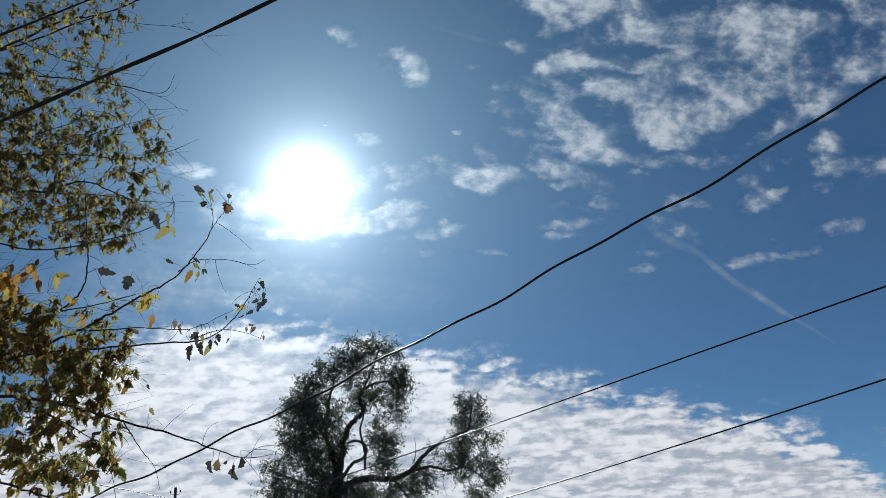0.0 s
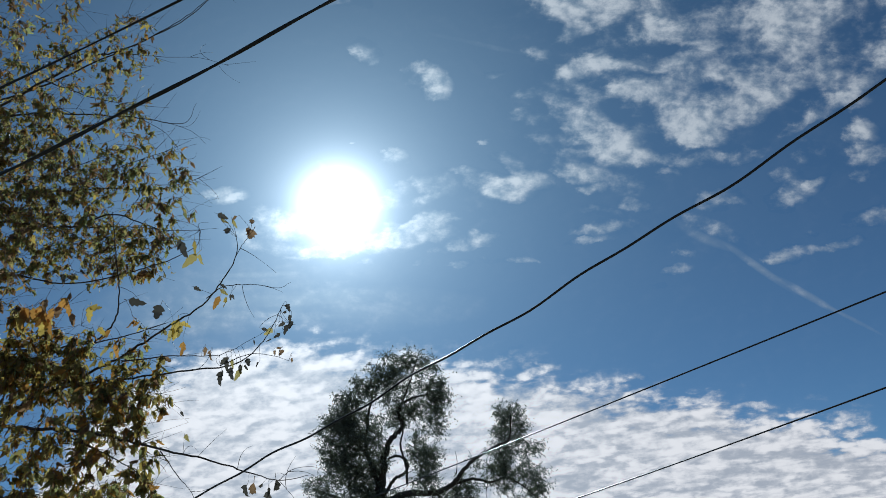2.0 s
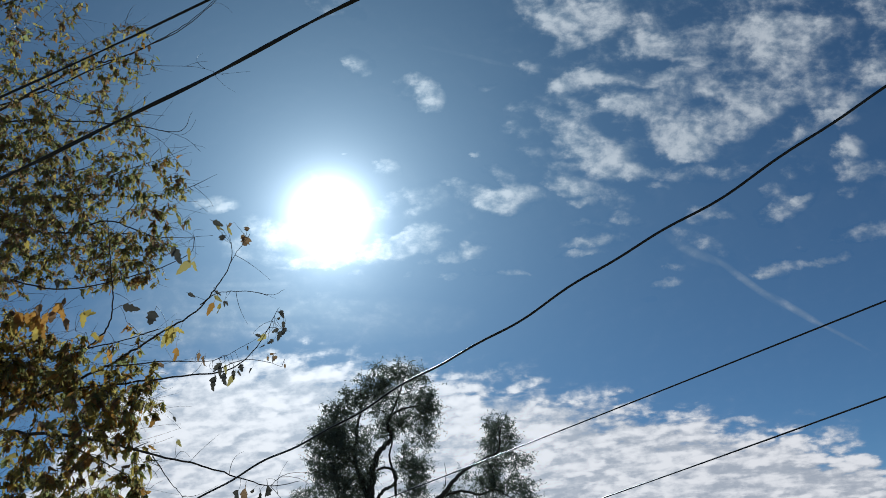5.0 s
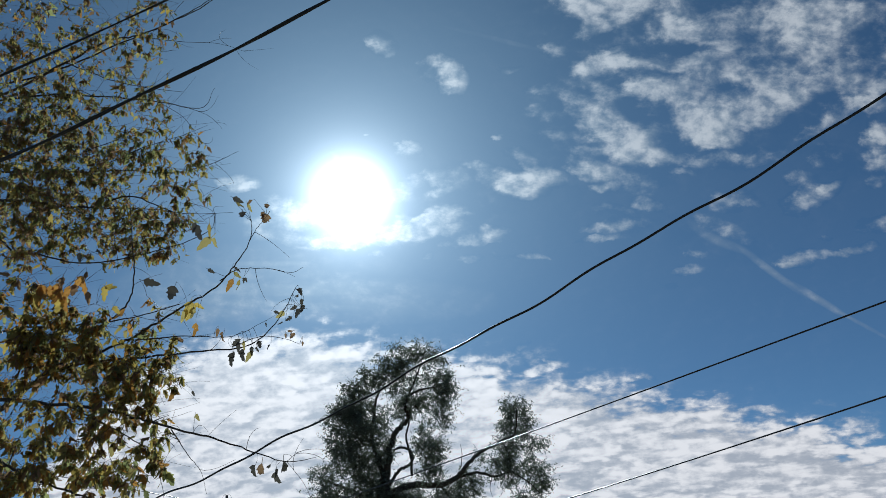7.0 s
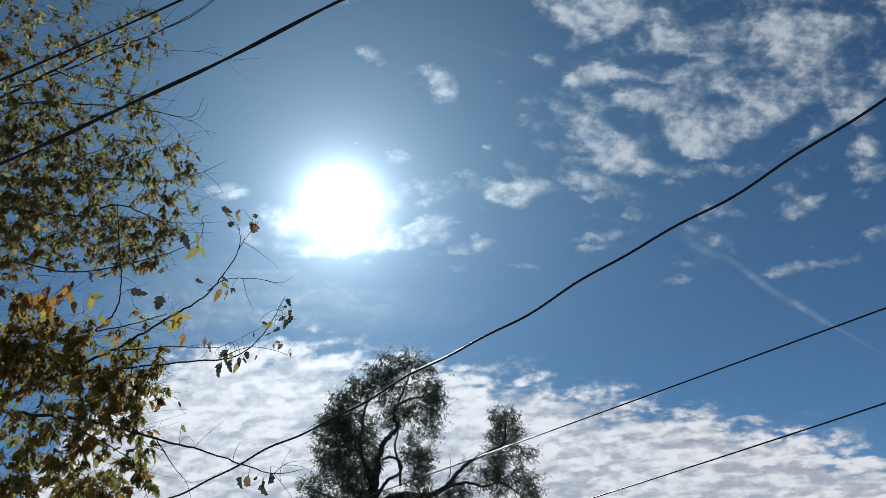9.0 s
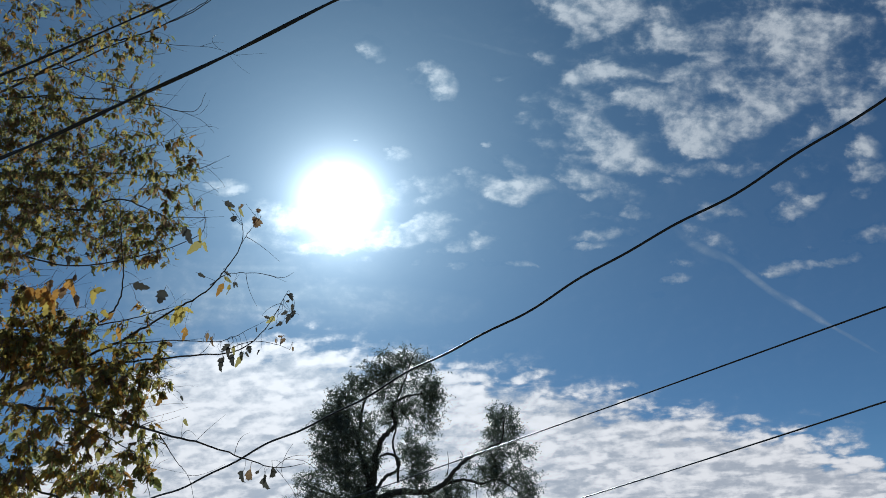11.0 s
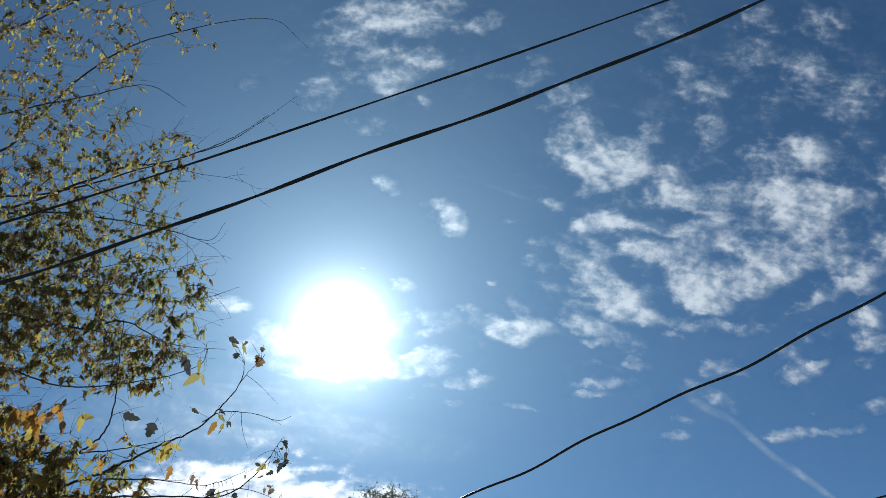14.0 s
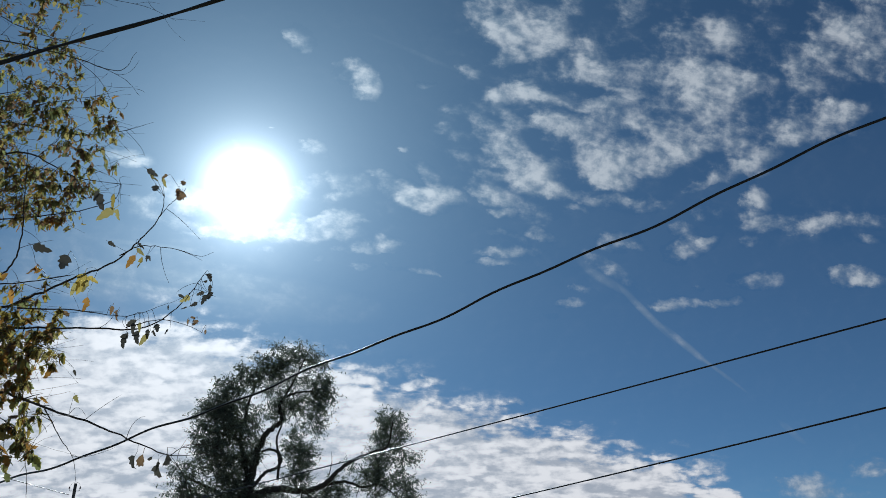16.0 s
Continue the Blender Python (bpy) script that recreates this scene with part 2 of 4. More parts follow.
# the sky behind and overhead goes on with the same broken clouds
beyond = wramp(wvec("DOT_PRODUCT", way, AHEAD), 0.80, 0.62)
field = wmath("ADD", field, wmath("MULTIPLY", beyond, wramp(broad.outputs[0], 0.45, 0.7, 0.0, 0.8)))
grain = wmath("ADD", wmath("MULTIPLY", wisp.outputs[0], 0.72), wmath("MULTIPLY", fine.outputs[0], 0.28))
thick = wmath("ADD", wmath("MULTIPLY", field, 1.35), wmath("MULTIPLY", wmath("SUBTRACT", grain, 0.56), 4.5))
thick = wmath("MULTIPLY", thick, wramp(field, 0.0, 0.20))
broken = wramp(thick, -0.2, 1.7, 0.0, 0.87)

# vapour trails and thin veils
veil = wvec("ADD", chart, wnode("ShaderNodeVectorMath", ruffle, (0.08, 0.08, 0.0), operation="MULTIPLY").outputs[0])
trail = [0.0]


def streak(x, y, half_long, half_short, turn, weight):
    m = wt.nodes.new("ShaderNodeMapping")
    m.vector_type = "TEXTURE"
    wt.links.new(veil, m.inputs["Vector"])
    wt.links.new(wnode("ShaderNodeCombineXYZ", x, y, trail[0]).outputs[0], m.inputs["Location"])
    m.inputs["Rotation"].default_value = (0, 0, radians(turn))
    m.inputs["Scale"].default_value = (half_long * 1.15, half_short * 0.65, 10000)
    r = wvec("DOT_PRODUCT", m.outputs[0], m.outputs[0])
    trail[0] = wmath("ADD", trail[0], wmath("MULTIPLY_ADD", r, -weight, weight, clamp=True))


streak(0.286, -0.019, 0.032, 0.014, 37, 0.30)
streak(0.311, -0.006, 0.036, 0.011, 24, 0.45)
streak(0.366, 0.031, 0.053, 0.009, 39, 0.80)
streak(0.422, 0.067, 0.046, 0.009, 33, 0.80)
streak(0.480, 0.103, 0.042, 0.005, 31, 0.60)
streak(0.021, -0.282, 0.082, 0.007, 16, 0.22)
streak(-0.295, 0.040, 0.099, 0.014, 3, 0.50)
streak(-0.273, 0.060, 0.107, 0.009, 4, 0.40)
streak(-0.181, 0.039, 0.083, 0.016, 1, 0.28)
streak(-0.287, 0.005, 0.053, 0.007, 1, 0.50)
streak(-0.403, 0.068, 0.093, 0.019, 4, 0.40)
streak(0.583, 0.172, 0.029, 0.009, 34, 0.35)
streak(-0.287, 0.026, 0.183, 0.083, 1, 0.55)
streak(-0.152, 0.059, 0.165, 0.052, 1, 0.45)
streak(-0.427, 0.068, 0.155, 0.091, 1, 0.40)
trails = wmath("MULTIPLY", wmath("MINIMUM", trail[0], 1.0), wramp(wisp.outputs[0], 0.3, 0.7, 0.25, 0.6))
broken = wmath("MAXIMUM", broken, trails)

# the rippled bank low over the trees
edge = wmath("MULTIPLY_ADD", u, 0.20, 0.139)
for sign, start, bow in ((1.0, -0.44, 2.4), (-1.0, -0.22, 1.8)):
    past = wmath("MAXIMUM", wmath("MULTIPLY_ADD", u, sign, start), 0.0)
    edge = wmath("MULTIPLY_ADD", wmath("MULTIPLY", past, past), bow, edge)
depth = wmath("SUBTRACT", v, edge)
depth = wmath("ADD", depth, wmath("MULTIPLY", wmath("SUBTRACT", grain, 0.5), 0.12))
lower = wmath("ADD", wmath("MAXIMUM", up, 0.0), 0.30)
sheet = wnode("ShaderNodeCombineXYZ", wmath("DIVIDE", split.outputs[0], lower), wmath("DIVIDE", split.outputs[1], lower), 0.0).outputs[0]
stretch = wnode("ShaderNodeMapping", sheet)
stretch.inputs["Scale"].default_value = (1.0, 1.7, 1.0)
stretch.inputs["Rotation"].default_value = (0, 0, radians(14))
ripple = wnoise(stretch.outputs[0], 13.0, 6.0, 0.62, 0.3)
cells = wt.nodes.new("ShaderNodeTexVoronoi")
cells.feature = "SMOOTH_F1"
bent = wvec("ADD", stretch.outputs[0], wnode("ShaderNodeVectorMath", wnoise(sheet, 10.0, 3.0).outputs["Color"], (0.24, 0.20, 0.0), operation="MULTIPLY").outputs[0])
link_in(wt, cells.inputs["Vector"], bent)
cells.inputs["Scale"].default_value, cells.inputs["Smoothness"].default_value, cells.inputs["Randomness"].default_value = 15.0, 0.9, 1.0
lumps = wramp(cells.outputs["Distance"], 0.15, 0.75, 1.0, 0.0)
billow = wmath("ADD", wmath("MULTIPLY", lumps, 0.25), wmath("MULTIPLY", wmath("ADD", ripple.outputs[0], wmath("MULTIPLY", wnoise(sheet, 4.0, 3.0).outputs[0], 0.5)), 0.56))
bank = wmath("ADD", wmath("MINIMUM", wmath("MULTIPLY", depth, 17.0), 0.95), wmath("MULTIPLY", wmath("SUBTRACT", billow, 0.47), 2.6))
bank = wramp(bank, -0.1, 0.65, 0.0, 0.95)
bank = wmath("MULTIPLY", bank, wramp(depth, -0.03, 0.02))
alpha = wmath("SUBTRACT", 1.0, wmath("MULTIPLY", wmath("SUBTRACT", 1.0, broken), wmath("SUBTRACT", 1.0, bank)))

# the sun with the bright haze round it
angle = wmath("ARCCOSINE", wmath("MINIMUM", wvec("DOT_PRODUCT", way, SUN), 1.0))
core = wmath("DIVIDE", 9.0, wmath("ADD", 1.0, wmath("POWER", wmath("DIVIDE", angle, 0.0270), 3.05)))
halo = wmath("MULTIPLY", 0.42, wmath("EXPONENT", wmath("DIVIDE", angle, -0.22)))
wash = wmath("MULTIPLY", 0.50, wmath("EXPONENT", wmath("DIVIDE", angle, -0.105)))

sky = wt.nodes.new("ShaderNodeTexSky")
sky.sky_type, sky.sun_disc = "NISHITA", False
sky.sun_elevation, sky.sun_rotation = radians(30.0), radians(-11.06)
sky.altitude, sky.air_density, sky.dust_density, sky.ozone_density = 1500, 0.75, 0.0, 2.2
SKY_STRENGTH = 0.062
low = wramp(depth, -0.04, 0.02)
puffed = wramp(wmath("ADD", wmath("MULTIPLY_ADD", relief, 2.2, wmath("MULTIPLY", fine.outputs[0], 0.25)), wmath("MULTIPLY", thick, 0.30)), 0.0, 0.85)
puffed = wmath("ADD", wmath("MULTIPLY", puffed, wmath("SUBTRACT", 1.0, low)), wmath("MULTIPLY", wramp(wmath("ADD", wmath("MULTIPLY_ADD", relief, 0.5, billow), wmath("MULTIPLY", wmath("SUBTRACT", fine.outputs[0], 0.5), 0.35)), 0.34, 0.72), low))
near_sun = wmath("MULTIPLY", 0.6, wmath("EXPONENT", wmath("DIVIDE", angle, -0.16)))
white = wmix(puffed, wmix(low, (0.34, 0.365, 0.41, 1), (0.61, 0.555, 0.555, 1)), wmix(low, (0.80, 0.73, 0.69, 1), (1.26, 1.07, 0.96, 1)))
white = wnode("ShaderNodeVectorMath", white, wmath("ADD", 0.92, near_sun), operation="MULTIPLY").outputs[0]
white = wnode("ShaderNodeVectorMath", white, (1 / SKY_STRENGTH,) * 3, operation="MULTIPLY").outputs[0]
clear = wnode("ShaderNodeVectorMath", sky.outputs[0], (0.82, 0.92, 0.93), operation="MULTIPLY").outputs[0]
colour = wmix(alpha, clear, white)
for tint, part_ in (((1.0, 0.98, 0.94), core), ((0.60, 0.92, 1.0), halo), ((1.0, 0.97, 0.94), wash)):
    lit = wnode("ShaderNodeVectorMath", tint, wmath("DIVIDE", part_, SKY_STRENGTH), operation="MULTIPLY").outputs[0]
    colour = wvec("ADD", colour, lit)
back = wnode("ShaderNodeBackground", colour, SKY_STRENGTH)
wt.links.new(back.outputs[0], wnode("ShaderNodeOutputWorld").inputs[0])

sun = new("sun", bpy.data.lights.new("sun", "SUN"))
sun.data.energy, sun.data.angle, sun.data.color = 4.5, radians(0.53), (1.0, 0.95, 0.87)
sun.matrix_world = look(SUN * 50, (0, 0, 0))


# ---- materials ----
def material(name):
    m = bpy.data.materials.new(name)
    m.use_nodes = True
    m.node_tree.nodes.clear()
    return m, m.node_tree


def mnode(tree, kind, **inputs):
    n = tree.nodes.new(kind)
    for key, value in inputs.items():
        link_in(tree, n.inputs[key.replace("_", " ")], value)
    return n


def mixed(tree, factor, a, b):
    n = tree.nodes.new("ShaderNodeMix")
    n.data_type = "RGBA"
    link_in(tree, n.inputs[0], factor)
    link_in(tree, n.inputs[6], a)
    link_in(tree, n.inputs[7], b)
    return n.outputs[2]


def noisy(tree, scale, detail=4.0, rough=0.6):
    where = tree.nodes.new("ShaderNodeTexCoord")
    return mnode(tree, "ShaderNodeTexNoise", Vector=where.outputs["Object"], Scale=scale, Detail=detail, Roughness=rough).outputs[0]


def leaf_material(name, dark, light, through_colour, sheen=0.6, share=0.6):
    """A thin leaf that lets sunlight through; each leaf differs a little, and is blotched."""
    m, t = material(name)
    rnd = mnode(t, "ShaderNodeObjectInfo").outputs["Random"]
    isle = mnode(t, "ShaderNodeNewGeometry").outputs["Random Per Island"]
    pick = mnode(t, "ShaderNodeMath")
    pick.operation = "FRACT"
    both = mnode(t, "ShaderNodeMath")
    t.links.new(rnd, both.inputs[0])
    t.links.new(isle, both.inputs[1])
    t.links.new(both.outputs[0], pick.inputs[0])
    blotch = mnode(t, "ShaderNodeMapRange", Value=noisy(t, 60.0))
    blotch.inputs[1].default_value, blotch.inputs[2].default_value = 0.45, 0.7
    spots = mnode(t, "ShaderNodeMath")
    spots.operation = "MULTIPLY"
    t.links.new(blotch.outputs[0], spots.inputs[0])
    spots.inputs[1].default_value = 0.5
    colour = mixed(t, pick.outputs[0], (*dark, 1), (*light, 1))
    colour = mixed(t, spots.outputs[0], colour, (dark[0] * 0.8, dark[1] * 0.55, dark[2] * 0.6, 1))
    glow = mixed(t, pick.outputs[0], (*[c * 0.6 for c in through_colour], 1), (*through_colour, 1))
    front = mnode(t, "ShaderNodeBsdfPrincipled", Base_Color=colour, Roughness=sheen)
    behind = mnode(t, "ShaderNodeBsdfTranslucent", Color=glow)
    mix = mnode(t, "ShaderNodeMixShader", Fac=share)
    t.links.new(front.outputs[0], mix.inputs[1])
    t.links.new(behind.outputs[0], mix.inputs[2])
    t.links.new(mix.outputs[0], mnode(t, "ShaderNodeOutputMaterial").inputs[0])
    return m


def solid_material(name, dark, light, scale, rough=0.8, metal=0.0, bump=0.3, step=0.01):
    m, t = material(name)
    n = noisy(t, scale)
    n2 = noisy(t, scale * 7.0)
    spread = mnode(t, "ShaderNodeMapRange", Value=n)
    spread.inputs[1].default_value, spread.inputs[2].default_value = 0.3, 0.7
    colour = mixed(t, spread.outputs[0], (*dark, 1), (*light, 1))
    half = mnode(t, "ShaderNodeMath")
    half.operation = "MULTIPLY"
    t.links.new(n2, half.inputs[0])
    half.inputs[1].default_value = 0.45
    colour = mixed(t, half.outputs[0], colour, (*[c * 0.6 for c in dark], 1))
    relief = mnode(t, "ShaderNodeBump", Height=n2, Strength=bump, Distance=step)
    p = mnode(t, "ShaderNodeBsdfPrincipled", Base_Color=colour, Roughness=rough, Metallic=metal, Normal=relief.outputs[0])
    t.links.new(p.outputs[0], mnode(t, "ShaderNodeOutputMaterial").inputs[0])
    return m


LEAVES = [
    leaf_material("leaf_dark_green", (0.085, 0.10, 0.06), (0.14, 0.155, 0.085), (0.34, 0.36, 0.13), share=0.66),
    leaf_material("leaf_olive", (0.14, 0.125, 0.06), (0.23, 0.195, 0.085), (0.50, 0.42, 0.14), share=0.66),
    leaf_material("leaf_yellow", (0.30, 0.22, 0.05), (0.46, 0.34, 0.07), (0.58, 0.44, 0.10), share=0.64),
    leaf_material("leaf_orange", (0.28, 0.15, 0.05), (0.42, 0.23, 0.06), (0.52, 0.27, 0.06), share=0.62),
    leaf_material("leaf_brown", (0.14, 0.095, 0.065), (0.22, 0.145, 0.095), (0.38, 0.24, 0.12), share=0.52),
    # dry leaves, and green tip leaves with their backlit darkness put in the colour
    leaf_material("leaf_dry_and_shaded", (0.08, 0.075, 0.065), (0.13, 0.12, 0.10), (0.15, 0.14, 0.11), share=0.3),
]
BARK = solid_material("grey_brown_bark", (0.05, 0.04, 0.035), (0.13, 0.105, 0.085), 30.0, 0.85, bump=0.6, step=0.006)
TWIG = solid_material("twig_bark", (0.045, 0.03, 0.025), (0.11, 0.075, 0.06), 60.0, 0.6, bump=0.2, step=0.001)
FAR_BARK = solid_material("dark_furrowed_bark", (0.05, 0.045, 0.04), (0.11, 0.095, 0.08), 5.0, 0.9, bump=0.7, step=0.03)
FAR_LEAF = leaf_material("willow_leaf", (0.085, 0.11, 0.09), (0.19, 0.215, 0.175), (0.24, 0.27, 0.18), 0.36, 0.46)
RUBBER = solid_material("black_cable_sheath", (0.012, 0.012, 0.014), (0.03, 0.03, 0.034), 40.0, 0.38, bump=0.1, step=0.002)
POLE_WOOD = solid_material("weathered_pole_wood", (0.10, 0.085, 0.07), (0.22, 0.19, 0.16), 8.0, 0.85, bump=0.5)
BRICK = solid_material("red_brown_brick", (0.22, 0.09, 0.06), (0.34, 0.16, 0.11), 12.0, 0.9)
MORTAR = solid_material("grey_mortar", (0.28, 0.26, 0.24), (0.4, 0.38, 0.35), 20.0, 0.95)
SLATE = solid_material("grey_roof_sheet", (0.10, 0.10, 0.105), (0.18, 0.18, 0.185), 3.0, 0.6)
WALL = solid_material("pale_plaster", (0.5, 0.47, 0.42), (0.66, 0.63, 0.58), 2.0, 0.9)
STEEL = solid_material("dull_galvanised_steel", (0.2, 0.2, 0.21), (0.35, 0.35, 0.36), 15.0, 0.45, 0.8, 0.1)
PORCELAIN = solid_material("brown_glazed_porcelain", (0.08, 0.04, 0.03), (0.14, 0.07, 0.05), 10.0, 0.2, bump=0.05)
# out of view; lightened so that it bounces fill light up into the crowns
EARTH = solid_material("dry_autumn_grass", (0.16, 0.145, 0.085), (0.30, 0.25, 0.16), 0.8, 0.95, bump=0.8, step=0.05)
GLASS_DARK = solid_material("dark_window_glass", (0.02, 0.025, 0.03), (0.04, 0.045, 0.05), 2.0, 0.1, bump=0.0)


# ---- building helpers ----
def mesh_object(name, verts, faces, mats, parent=None, smooth=True, indices=None):
    me = bpy.data.meshes.new(name)
    me.from_pydata([tuple(p) for p in verts], [], faces)
    for m in mats if isinstance(mats, (list, tuple)) else [mats]:
        me.materials.append(m)
    if smooth:
        me.polygons.foreach_set("use_smooth", [True] * len(me.polygons))
    if indices is not None:
        me.polygons.foreach_set("material_index", indices)
    me.update()
    ob = new(name, me)
    if parent:
        ob.parent = parent
    return ob


def part(name, bm, mat, parent, label=""):
    me = bpy.data.meshes.new(name)
    bm.to_mesh(me)
    bm.free()
    me.materials.append(mat)
    ob = new(name, me)
    ob.parent = parent
    return tagged(ob, label)


def box(lo, hi, bevel=0.0):
    bm = bmesh.new()
    bmesh.ops.create_cube(bm, size=1.0)
    lo, hi = Vector(lo), Vector(hi)
    for p in bm.verts:
        p.co = (lo + hi) / 2 + Vector([a * b for a, b in zip(p.co, hi - lo)])
    if bevel:
        bmesh.ops.bevel(bm, geom=bm.edges[:], offset=bevel, segments=2, affect="EDGES")
    return bm


def spline(points, steps):
    """A smooth line through the points (rows of numbers)."""
    p = np.array(points, float)
    p = np.vstack([2 * p[0] - p[1], p, 2 * p[-1] - p[-2]])
    rows = []
    for i in range(1, len(p) - 2):
        for k in range(steps):
            s = k / steps
            a, b, c, d = p[i - 1], p[i], p[i + 1], p[i + 2]
            rows.append(0.5 * (2 * b + (c - a) * s + (2 * a - 5 * b + 4 * c - d) * s * s + (3 * b - a - 3 * c + d) * s ** 3))
    rows.append(p[-2])
    return np.array(rows)


def tube(rows, sides):
    """Vertices and faces of a round rod along rows of x, y, z, radius."""
    rows = np.asarray(rows, float)
    along = np.gradient(rows[:, :3], axis=0)
    along /= np.linalg.norm(along, axis=1, keepdims=True) + 1e-9
    side = np.cross(along, (0.31, 0.17, 0.93))
    side /= np.linalg.norm(side, axis=1, keepdims=True) + 1e-9
    other = np.cross(along, side)
    turns = np.arange(sides) * 2 * math.pi / sides
    verts = (rows[:, None, :3] + rows[:, None, 3:4] * (np.cos(turns)[None, :, None] * side[:, None] + np.sin(turns)[None, :, None] * other[:, None])).reshape(-1, 3)
    faces = [(i * sides + k, i * sides + (k + 1) % sides, (i + 1) * sides + (k + 1) % sides, (i + 1) * sides + k) for i in range(len(rows) - 1) for k in range(sides)]
    faces.append(tuple(range(sides))[::-1])
    faces.append(tuple((len(rows) - 1) * sides + k for k in range(sides)))
    return verts, faces


class Pile:
    """Gathers many small shapes into one mesh."""

    def __init__(self):
        self.verts, self.faces, self.index, self.count = [], [], [], 0

    def add(self, verts, faces, index=0):
        self.verts.append(np.asarray(verts))
        self.faces += [tuple(k + self.count for k in f) for f in faces]
        self.index += [index] * len(faces)
        self.count += len(verts)

    def build(self, name, mats, parent, smooth=True):
        return mesh_object(name, np.vstack(self.verts), self.faces, mats, parent, smooth, self.index)


def group_thing(name, place, label, category, group="", kind=""):
    ob = new(name)
    ob.location = place
    return tagged(ob, label, category, group, kind)


rng = np.random.default_rng(7)

# ---- ground ----
ground_bm = bmesh.new()
bmesh.ops.create_grid(ground_bm, x_segments=60, y_segments=60, size=2500)
for p in ground_bm.verts:
    p.co = Vector((math.copysign(abs(p.co.x / 2500) ** 2 * 2500, p.co.x), math.copysign(abs(p.co.y / 2500) ** 2 * 2500, p.co.y), 0))
ground_me = bpy.data.meshes.new("ground")
ground_bm.to_mesh(ground_me)
ground_bm.free()
ground_me.materials.append(EARTH)
tagged(new("ground", ground_me), "dry autumn grass and earth under the trees", "ground", kind="structure")


# ---- the autumn tree close by ----
TRUNK = Vector((-8.51, 6.33, 0.0))
tree = group_thing("autumn_tree", TRUNK, "broadleaf tree with thinning yellow, olive and brown autumn leaves", "tree")
HOME = np.array(TRUNK)
trunk_rows = spline([(-0.08, 0.02, -0.2, 0.24), (-0.02, 0, 0.4, 0.19), (0.03, 0.01, 1.6, 0.17), (0.09, 0, 3.2, 0.14), (0.15, 0.0, 4.8, 0.10), (0.2, 0.02, 6.3, 0.06), (0.26, 0.0, 7.6, 0.02)], 6)
mesh_object("trunk", *tube(trunk_rows, 12), BARK, tree)


class Wood:
    """The wood that new twigs can grow from: rows of x, y, z, radius."""

    def __init__(self):
        self.rows, self.size = np.zeros((200000, 4)), 0

    def extend(self, rows):
        rows = np.asarray(rows)
        self.rows[self.size:self.size + len(rows)] = rows
        self.size += len(rows)

    def all(self):
        return self.rows[:self.size]


anchors = Wood()


def limb(*points):
    rows = spline([(x - HOME[0], y - HOME[1], z - HOME[2], r * 0.78) for x, y, z, r in points], 7)
    rows[1:-1, :3] += rng.normal(0, 1, (len(rows) - 2, 3)) * np.minimum(0.006, rows[1:-1, 3:4] * 0.6)
    rows[:, 3] = np.maximum(rows[:, 3], 0.0013)
    mesh_object("limb", *tube(rows, 7), BARK if points[0][3] > 0.011 else TWIG, tree)
    anchors.extend(rows[len(rows) // 6:])


limb((-8.45, 6.33, 1.79, 0.0495), (-5.94, 6.61, 2.98, 0.0396), (-4.58, 6.35, 3.45, 0.0326), (-4.09, 6.16, 3.64, 0.0282), (-3.78, 6.00, 3.74, 0.0245))
limb((-3.83, 6.00, 3.72, 0.017), (-3.54, 5.96, 3.85, 0.0132), (-3.24, 5.88, 4.07, 0.0108), (-3.04, 5.82, 4.23, 0.0088), (-2.97, 5.72, 4.45, 0.007), (-2.96, 5.60, 4.71, 0.0054), (-2.94, 5.43, 5.07, 0.0038))
limb((-3.78, 6.00, 3.74, 0.0189), (-3.30, 5.86, 3.79, 0.0147), (-2.83, 5.70, 3.88, 0.0122), (-2.48, 5.54, 3.97, 0.01), (-2.13, 5.38, 4.04, 0.008), (-1.89, 5.20, 4.14, 0.0062), (-1.71, 5.02, 4.25, 0.0045), (-1.64, 4.84, 4.32, 0.0028))
limb((-1.70, 4.98, 4.23, 0.0038), (-1.62, 4.91, 4.29, 0.0028), (-1.52, 4.84, 4.35, 0.0023))
limb((-2.05, 5.33, 4.09, 0.0057), (-1.89, 5.27, 4.14, 0.0041), (-1.63, 5.25, 4.11, 0.0031), (-1.45, 5.24, 4.05, 0.0023), (-1.34, 5.19, 4.06, 0.0015))
limb((-4.09, 6.04, 3.60, 0.017), (-3.46, 5.80, 3.69, 0.0128), (-2.83, 5.63, 3.63, 0.0102), (-2.15, 5.47, 3.57, 0.008), (-1.77, 5.28, 3.51, 0.006), (-1.48, 5.02, 3.58, 0.0042), (-1.28, 4.75, 3.69, 0.0025))
limb((-1.82, 5.04, 3.42, 0.0047), (-1.59, 4.97, 3.45, 0.0032), (-1.40, 4.94, 3.40, 0.0023), (-1.29, 4.91, 3.34, 0.0015))
limb((-2.58, 5.11, 3.58, 0.0075), (-2.18, 5.09, 3.56, 0.0047), (-1.83, 5.06, 3.51, 0.003), (-1.55, 4.99, 3.58, 0.0015))
limb((-8.44, 6.33, 2.17, 0.0236), (-5.51, 6.31, 4.13, 0.0189), (-4.38, 6.10, 4.19, 0.0131), (-3.58, 5.94, 4.11, 0.0096), (-2.97, 5.76, 4.04, 0.0065), (-2.46, 5.54, 4.02, 0.0038))
